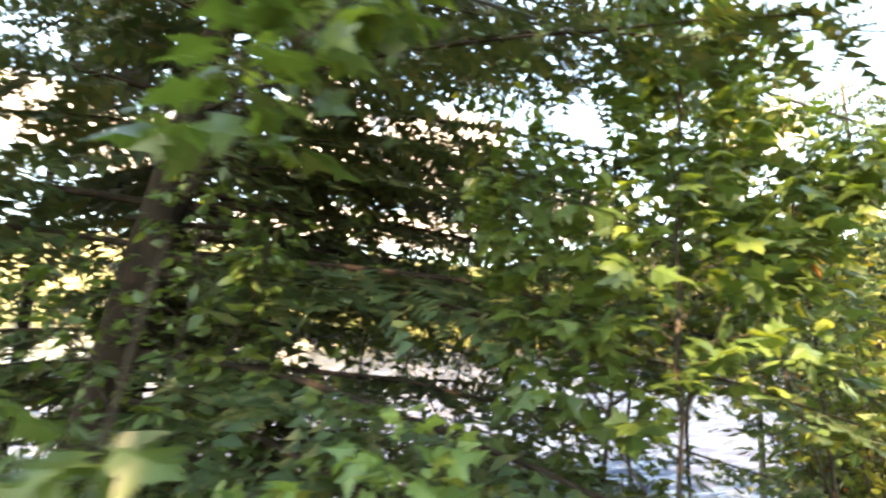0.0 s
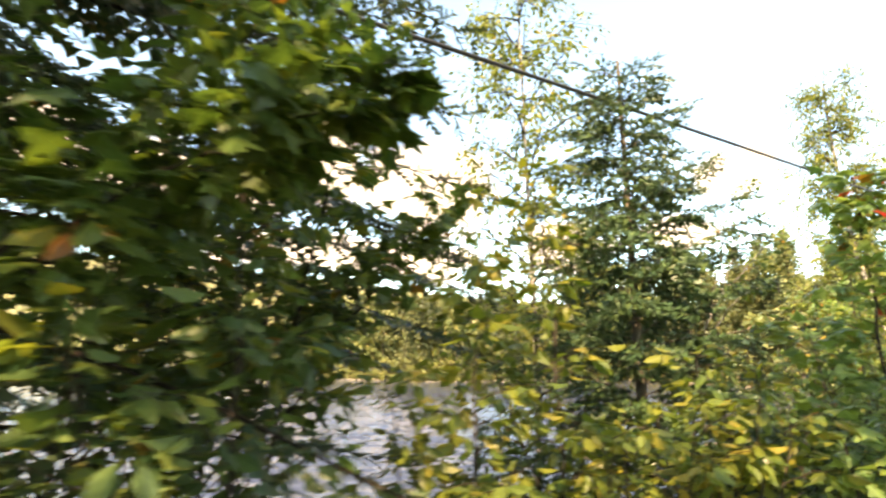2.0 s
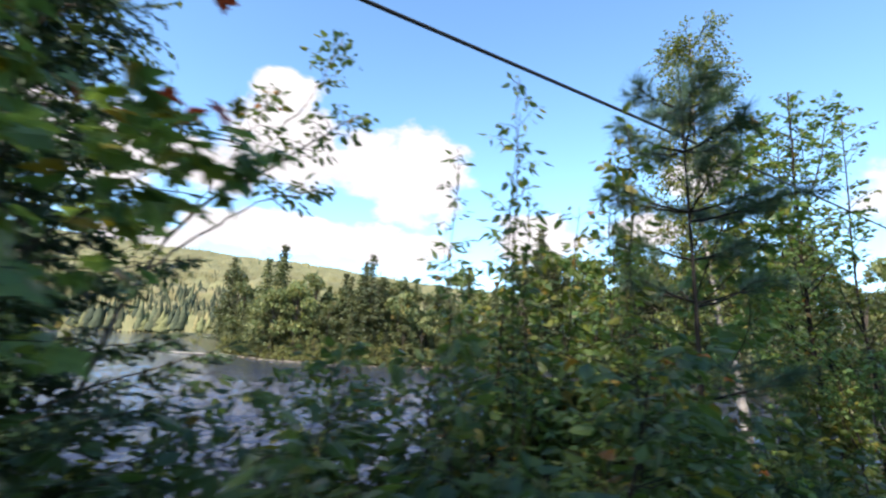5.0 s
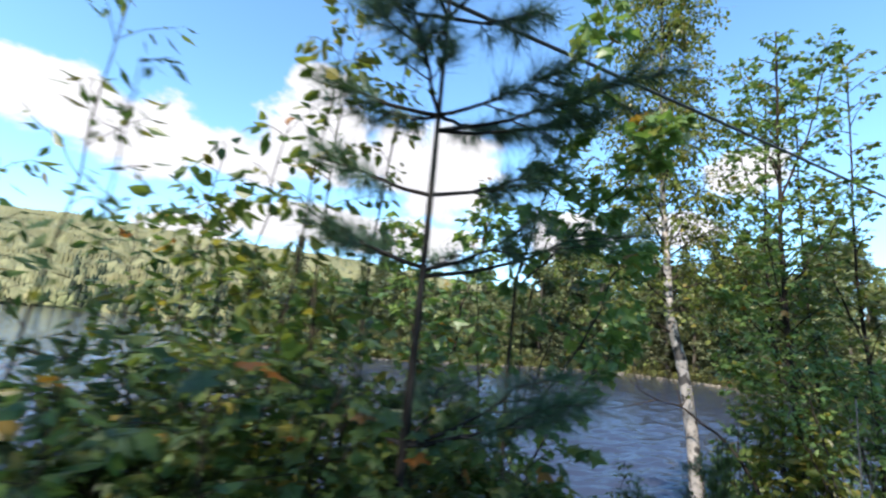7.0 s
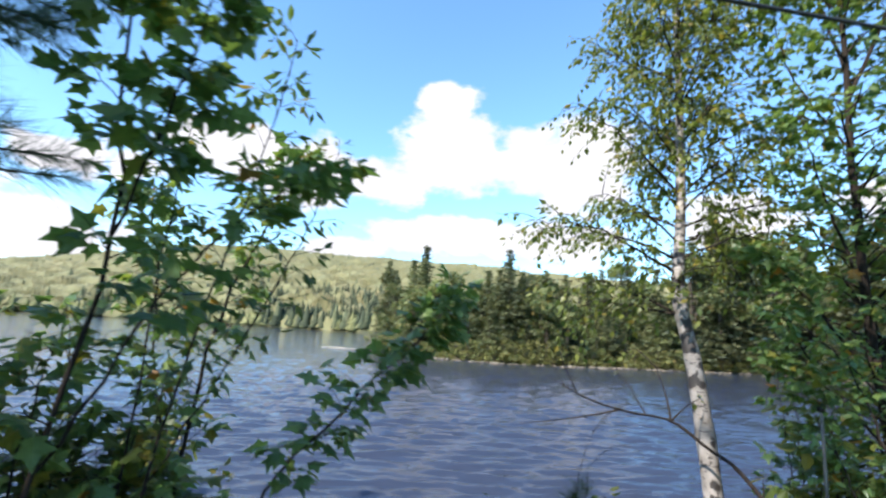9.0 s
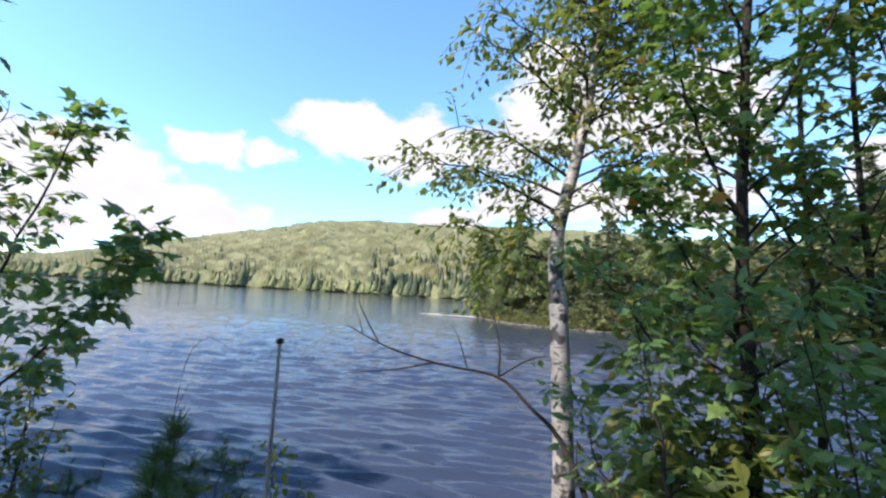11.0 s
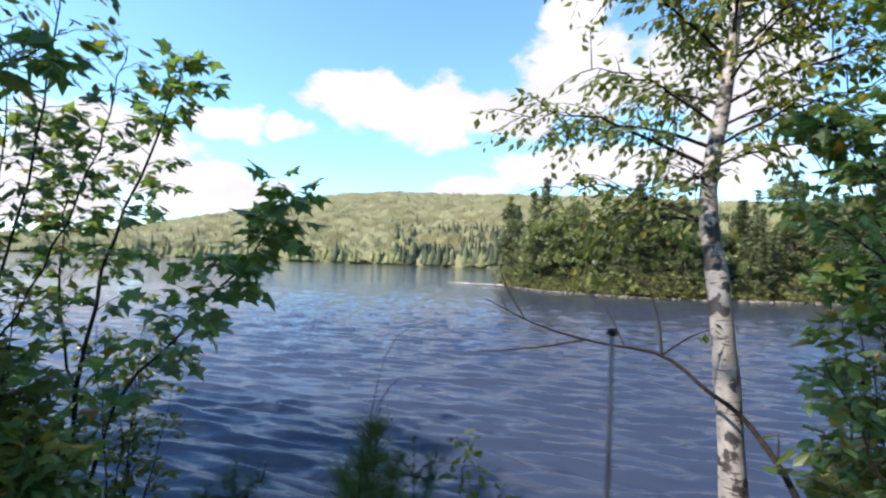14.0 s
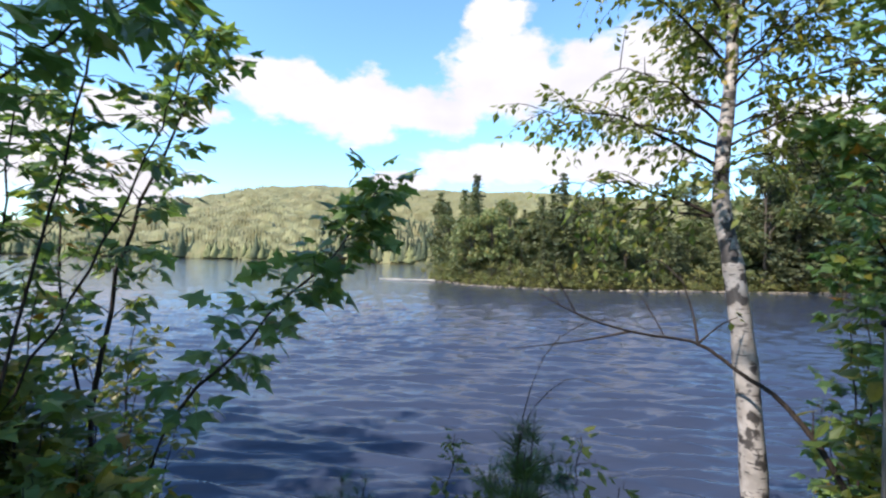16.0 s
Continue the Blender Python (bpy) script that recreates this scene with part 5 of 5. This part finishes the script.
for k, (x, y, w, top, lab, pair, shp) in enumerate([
        (-1.7, 1.6, 0.5, 2.65, "leafy bush under the hemlock with shade put into its leaf colour", SP, OVATES), (-0.95, 1.75, 0.5, 2.75, "leafy bush under the hemlock with shade put into its leaf colour", SP, MAPLES), (-2.5, 1.55, 0.5, 2.7, "leafy bush under the hemlock with shade put into its leaf colour", SP, OVATES),
        (-0.3, 1.75, 0.45, 2.6, "leafy bush under the hemlock with shade put into its leaf colour", SP, MAPLES), (0.5, 2.1, 0.45, 2.7, "leafy bush under the hemlock with shade put into its leaf colour", SP, OVATES),
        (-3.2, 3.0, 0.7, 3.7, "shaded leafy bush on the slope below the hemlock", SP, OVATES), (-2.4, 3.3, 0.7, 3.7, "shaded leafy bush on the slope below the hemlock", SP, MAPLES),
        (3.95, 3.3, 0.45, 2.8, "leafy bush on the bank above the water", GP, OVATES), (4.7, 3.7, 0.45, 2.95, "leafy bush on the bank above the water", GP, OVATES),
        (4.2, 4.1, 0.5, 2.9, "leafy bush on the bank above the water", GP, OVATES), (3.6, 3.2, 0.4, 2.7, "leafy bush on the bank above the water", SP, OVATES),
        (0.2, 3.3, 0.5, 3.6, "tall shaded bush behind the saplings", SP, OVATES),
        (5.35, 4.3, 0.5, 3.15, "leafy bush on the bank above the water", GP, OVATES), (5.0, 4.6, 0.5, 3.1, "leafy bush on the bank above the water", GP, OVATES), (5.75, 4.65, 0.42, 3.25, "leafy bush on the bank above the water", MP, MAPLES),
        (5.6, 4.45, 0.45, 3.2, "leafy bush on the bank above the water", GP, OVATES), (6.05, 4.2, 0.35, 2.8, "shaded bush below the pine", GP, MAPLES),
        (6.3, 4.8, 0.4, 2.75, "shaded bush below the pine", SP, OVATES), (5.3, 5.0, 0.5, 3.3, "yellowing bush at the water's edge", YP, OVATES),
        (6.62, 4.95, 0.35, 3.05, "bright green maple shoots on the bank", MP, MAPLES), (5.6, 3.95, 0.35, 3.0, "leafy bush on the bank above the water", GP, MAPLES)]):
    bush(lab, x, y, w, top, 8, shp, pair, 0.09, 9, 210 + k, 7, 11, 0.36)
sapling("leafy_sapling", "leafy sapling with oval leaves leaning out beside the birch", "tree", (9.72, 6.25),
        [([None, (9.68, 6.28, 2.2), (9.6, 6.34, 2.7), (9.52, 6.4, 3.05)], 0.012, 0.3, 13, 0.24, 7),
         ([(9.68, 6.28, 2.0), (9.45, 6.25, 2.4), (9.3, 6.25, 2.75)], 0.007, 0.3, 8, 0.2, 6),
         ([(9.6, 6.34, 2.9), (9.4, 6.4, 3.15), (9.22, 6.5, 3.3)], 0.006, 0.3, 7, 0.2, 6)], OVATES, MP, 0.07, 90, 230, "", 0.5)

sapling("leafy_sapling", "sunlit green sapling with broad leaves beside the path", "tree", (1.2, 1.75),
        [([None, (1.2, 1.75, 2.4), (1.15, 1.72, 3.2), (1.1, 1.7, 4.2)], 0.011, 0.25, 20, 0.42, 8), ([(1.2, 1.75, 2.3), (0.95, 1.6, 2.8), (0.85, 1.5, 3.3)], 0.007, 0.25, 12, 0.3, 8)], OVATES, GP, 0.1, 40, 240, "saplings at the bend", 0.45)
for k, (x, y, top, shp, pair) in enumerate([(5.55, 4.3, 3.85, OVATES, GP), (5.2, 4.55, 3.8, OVATES, GP), (5.75, 4.15, 4.3, OVATES, YP), (5.05, 4.0, 4.3, SLIMS, GP)]):
    sapling("leafy_sapling", "slim sapling with large oval leaves near the pine", "tree", (x, y),
            [([None, (x, y, 2.4), (x + 0.04, y + 0.03, 3.1), (x + 0.1, y + 0.02, top)], 0.009, 0.35, 11, 0.34, 5), ([(x, y, 2.4), (x - 0.2, y + 0.1, 2.9), (x - 0.3, y + 0.15, 3.5)], 0.006, 0.35, 7, 0.28, 5)],
            shp, pair, 0.1, 14, 241 + k, "saplings by the pine", 0.55)

# red maple with its first autumn leaves
def red_tips(g):
    out = [twig_leaves(g, spline(c, 6), 6, 0.075, 0.6) for c in (([(3.72, 2.34, 3.6), (3.66, 2.4, 3.74), (3.58, 2.46, 3.82)]), ([(3.8, 2.38, 3.65), (3.95, 2.45, 3.72), (4.05, 2.5, 3.7)]))]
    return np.concatenate(out)


red = sapling("red_maple_sapling", "maple sapling with dark green leaves turning red on top", "tree", (3.38, 2.2),
              [([None, (3.42, 2.26, 2.3), (3.5, 2.36, 3.0), (3.6, 2.44, 3.5), (3.62, 2.46, 3.92)], 0.011, 0.25, 24, 0.27, 8),
               ([None, (3.6, 2.3, 2.4), (3.85, 2.42, 3.0), (4.1, 2.5, 3.3)], 0.009, 0.3, 13, 0.3, 8),
               ([None, (3.3, 2.35, 2.5), (3.28, 2.45, 3.2)], 0.008, 0.3, 12, 0.3, 7)], MAPLES, MP, 0.095, 260, 141, "", 0.5)
rb = Vector(red.location)
for c in ([(3.6, 2.32, 3.35), (3.74, 2.36, 3.65), (3.84, 2.4, 3.9)], [(3.72, 2.35, 3.55), (3.66, 2.4, 3.74), (3.56, 2.46, 3.84)], [(3.74, 2.36, 3.6), (3.92, 2.45, 3.72), (4.05, 2.5, 3.7)]):
    s = Soup()
    s.tube(spline(c, 8), np.linspace(0.004, 0.0015, 8), 5)
    part("twig", s.mesh("red_twig", mat_twig, False, tuple(rb)), red)
g = np.random.default_rng(142)
lm = [twig_leaves(g, spline(c, 6), k, 0.085, 0.6) for c, k in (([(3.7, 2.35, 3.55), (3.84, 2.4, 3.9)], 7), ([(3.7, 2.38, 3.68), (3.56, 2.46, 3.84)], 8), ([(3.8, 2.4, 3.66), (4.05, 2.5, 3.7)], 8), ([(3.95, 2.45, 3.3), (4.12, 2.52, 3.42)], 4), ([(3.66, 2.46, 3.6), (3.78, 2.52, 3.95)], 6), ([(3.62, 2.44, 3.2), (3.8, 2.5, 3.4)], 4))]
leafed(red, tuple(rb), np.concatenate(lm), MAPLES, mat_red, mat_red_mass, 40, g)

# leaning bare-limbed shrub and thin saplings against the sky
sapling("leaning_shrub", "leaning shrub with pale bare limbs and leaves at the tips", "shrub", (3.2, 3.45),
        [([None, (3.35, 3.5, 2.6), (3.58, 3.56, 3.34), (3.95, 3.65, 3.72), (4.25, 3.7, 4.0)], 0.013, 0.72, 9, 0.24, 6),
         ([(3.58, 3.56, 3.34), (3.72, 3.62, 3.7), (3.85, 3.68, 4.05)], 0.006, 0.6, 7, 0.2, 6), ([(3.5, 3.54, 3.15), (3.8, 3.62, 3.45), (4.1, 3.7, 3.6)], 0.006, 0.6, 7, 0.2, 6),
         ([(3.7, 3.6, 3.5), (4.0, 3.7, 4.05), (4.12, 3.72, 4.4)], 0.005, 0.6, 7, 0.2, 5)], OVATES, GP, 0.06, 120, 151, "", 0.4, mat_dead)
for k, (x, y, z, lab) in enumerate([(4.98, 3.42, 4.14, "slender sapling with sparse small leaves"), (4.74, 3.62, 3.85, "slender sapling with sparse small leaves"),
                                    (5.27, 3.0, 3.72, "slender sapling with sparse small leaves"), (5.55, 3.55, 3.6, "slender sapling with sparse small leaves"),
                                    (5.0, 3.3, 3.55, "slender sapling with sparse small leaves")]):
    sapling("thin_sapling", lab, "sapling", (x + 0.02, y), [([None, (x, y, (z + 1) / 2), (x, y + 0.02, z)], 0.006, 0.45, 12, 0.17, 5)], SLIMS if k % 2 else OVATES, GP, 0.062, 70, 160 + k, "thin saplings on the bank", 0.5)
sapling("yellowing_sapling", "thin saplings with yellowing oval leaves beside the pine", "sapling", (5.85, 4.3),
        [([None, (5.86, 4.32, 2.6), (5.84, 4.3, 3.6), (5.9, 4.28, 4.3)], 0.008, 0.4, 13, 0.26, 5), ([None, (6.0, 4.4, 2.7), (6.05, 4.4, 3.7), (6.12, 4.38, 4.4)], 0.008, 0.4, 12, 0.26, 5)],
        OVATES, YP, 0.07, 130, 171, "", 0.5)
sapling("thin_sapling", "slender leafy sapling with bare lower stem", "sapling", (8.75, 5.75), [([None, (8.76, 5.8, 1.6), (8.74, 5.85, 2.1)], 0.005, 0.5, 7, 0.16, 5)], OVATES, GP, 0.06, 40, 172, "", 0.5)

# seedlings and sprigs at the brink
for k, (x, y, top) in enumerate([(8.15, 5.62, 2.42), (7.6, 5.36, 2.3)]):
    pine("small pine seedling among low sprigs at the brink", (x, y), (x + 0.02, y, top), [(top - 0.5, whorl(4, 30 + 40 * k), 0.2), (top - 0.28, whorl(4, 70), 0.17), (top - 0.1, whorl(4, 20), 0.1)], 0.006, 1.0, 175 + k, 0.06, "pine_seedling", "seedling", 0.03, (5,))
for k, (x, y, top) in enumerate([(8.26, 5.76, 2.42), (7.76, 5.9, 2.3), (8.45, 5.7, 2.2)]):
    sapling("leafy_sprig", "low sprig with a few green and yellow oval leaves", "sprig", (x, y), [([None, (x, y, top - 0.4), (x + 0.03, y, top)], 0.004, 0.5, 5, 0.12, 4), ([None, (x + 0.08, y, top - 0.5), (x + 0.15, y, top - 0.15)], 0.003, 0.5, 4, 0.1, 4)],
            OVATES, YP, 0.055, 16, 177 + k, "sprigs at the brink", 0.4)

# ---- overhead cable ----
root = thing("overhead_cable", (6.0, 4.658, 4.825), "black overhead cable strung past the trees", "cable")
s = Soup()
u = np.linspace(-10, 22, 60)
s.tube(np.stack([u, 0.467 * u + 0.001 * u ** 2, 0.041 * u - 0.0006 * u ** 2], -1), np.full(60, 0.0125), 8)
part("cable_line", s.mesh("cable_line", mat_cable, True), root)

# ---- low plants on the bank ----
g = np.random.default_rng(181)
x = g.uniform(-4, 13, 5200)
d = g.uniform(0.9, 3.6, 5200)
y = path_y(x) + d / 0.9
z = ground_z(x, y) + g.uniform(0.03, 0.42, 5200) * np.clip(d - 0.4, 0.3, 1)
a = g.uniform(0, 6.283, 5200)
m = aligned(np.stack([x, y, z], -1), np.stack([np.cos(a), np.sin(a), g.uniform(-0.4, 0.5, 5200)], -1), np.array([0, 0, 1.0]) + g.normal(0, 0.4, (5200, 3)), g.uniform(0.05, 0.11, 5200))
s = Soup()
pick = g.integers(0, 4, 5200)
for k in range(4):
    s.stamp(OVATES[k], m[pick == k])
# undergrowth takes the leaf colour with shade painted in
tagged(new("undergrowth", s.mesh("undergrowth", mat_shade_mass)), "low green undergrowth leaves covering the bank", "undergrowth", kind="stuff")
s = Soup()
for k in range(900):
    x0, d0 = g.uniform(6.5, 11.5), g.uniform(0.8, 3.0)
    y0 = path_y(x0) + d0 / 0.9
    z0 = float(ground_z(x0, y0))
    a0, h0 = g.uniform(0, 6.283), g.uniform(0.15, 0.5)
    lean = g.uniform(0.1, 0.5) * h0
    c, sn = math.cos(a0), math.sin(a0)
    w0 = 0.004
    s.add([(x0 - sn * w0, y0 + c * w0, z0), (x0 + sn * w0, y0 - c * w0, z0), (x0 + c * lean * 0.4, y0 + sn * lean * 0.4, z0 + h0 * 0.6), (x0 + c * lean, y0 + sn * lean, z0 + h0)], [(0, 1, 2), (2, 1, 3)])
tagged(new("grass", s.mesh("grass", mat_leaf_mass)), "thin green grass blades on the bank", "grass", kind="stuff")

# ---- unseen trees added behind the footpath, placed and sized to shade it ----
tall = shore_broadleaf(91, 11.5, 3.0, "unseen tall leafy tree added behind the path to cast shade", 0.45, 2600, 0.17, mat_leaf_mass, "woodland_tree", "trees behind the path")
for k, (x, y, s_) in enumerate([(12, -5.0, 1.15), (3.2, -3.4, 0.76), (5.4, -3.2, 1.06), (7.6, -2.6, 0.98), (-6.1, -4.0, 1.05), (10.8, -1.6, 1.0), (3.2, -7.5, 1.2), (0.6, -9.0, 1.15), (7.5, -6.5, 1.2), (13.8, 0.5, 0.95), (-8.5, -5.5, 1.2), (-8.9, -3.6, 1.0), (1.1, -3.3, 0.71), (-4.2, -3.5, 0.82), (-5.4, -2.9, 0.9), (-3.3, -3.4, 0.75), (0.2, -4.4, 0.7)]):
    m = pose(x, y, float(ground_z(x, y)) - 0.05, 0, 0, 67 * k)
    if k == 0:
        tall.matrix_basis = m
    else:
        copy_thing(tall, m @ Matrix.Scale(s_, 4))
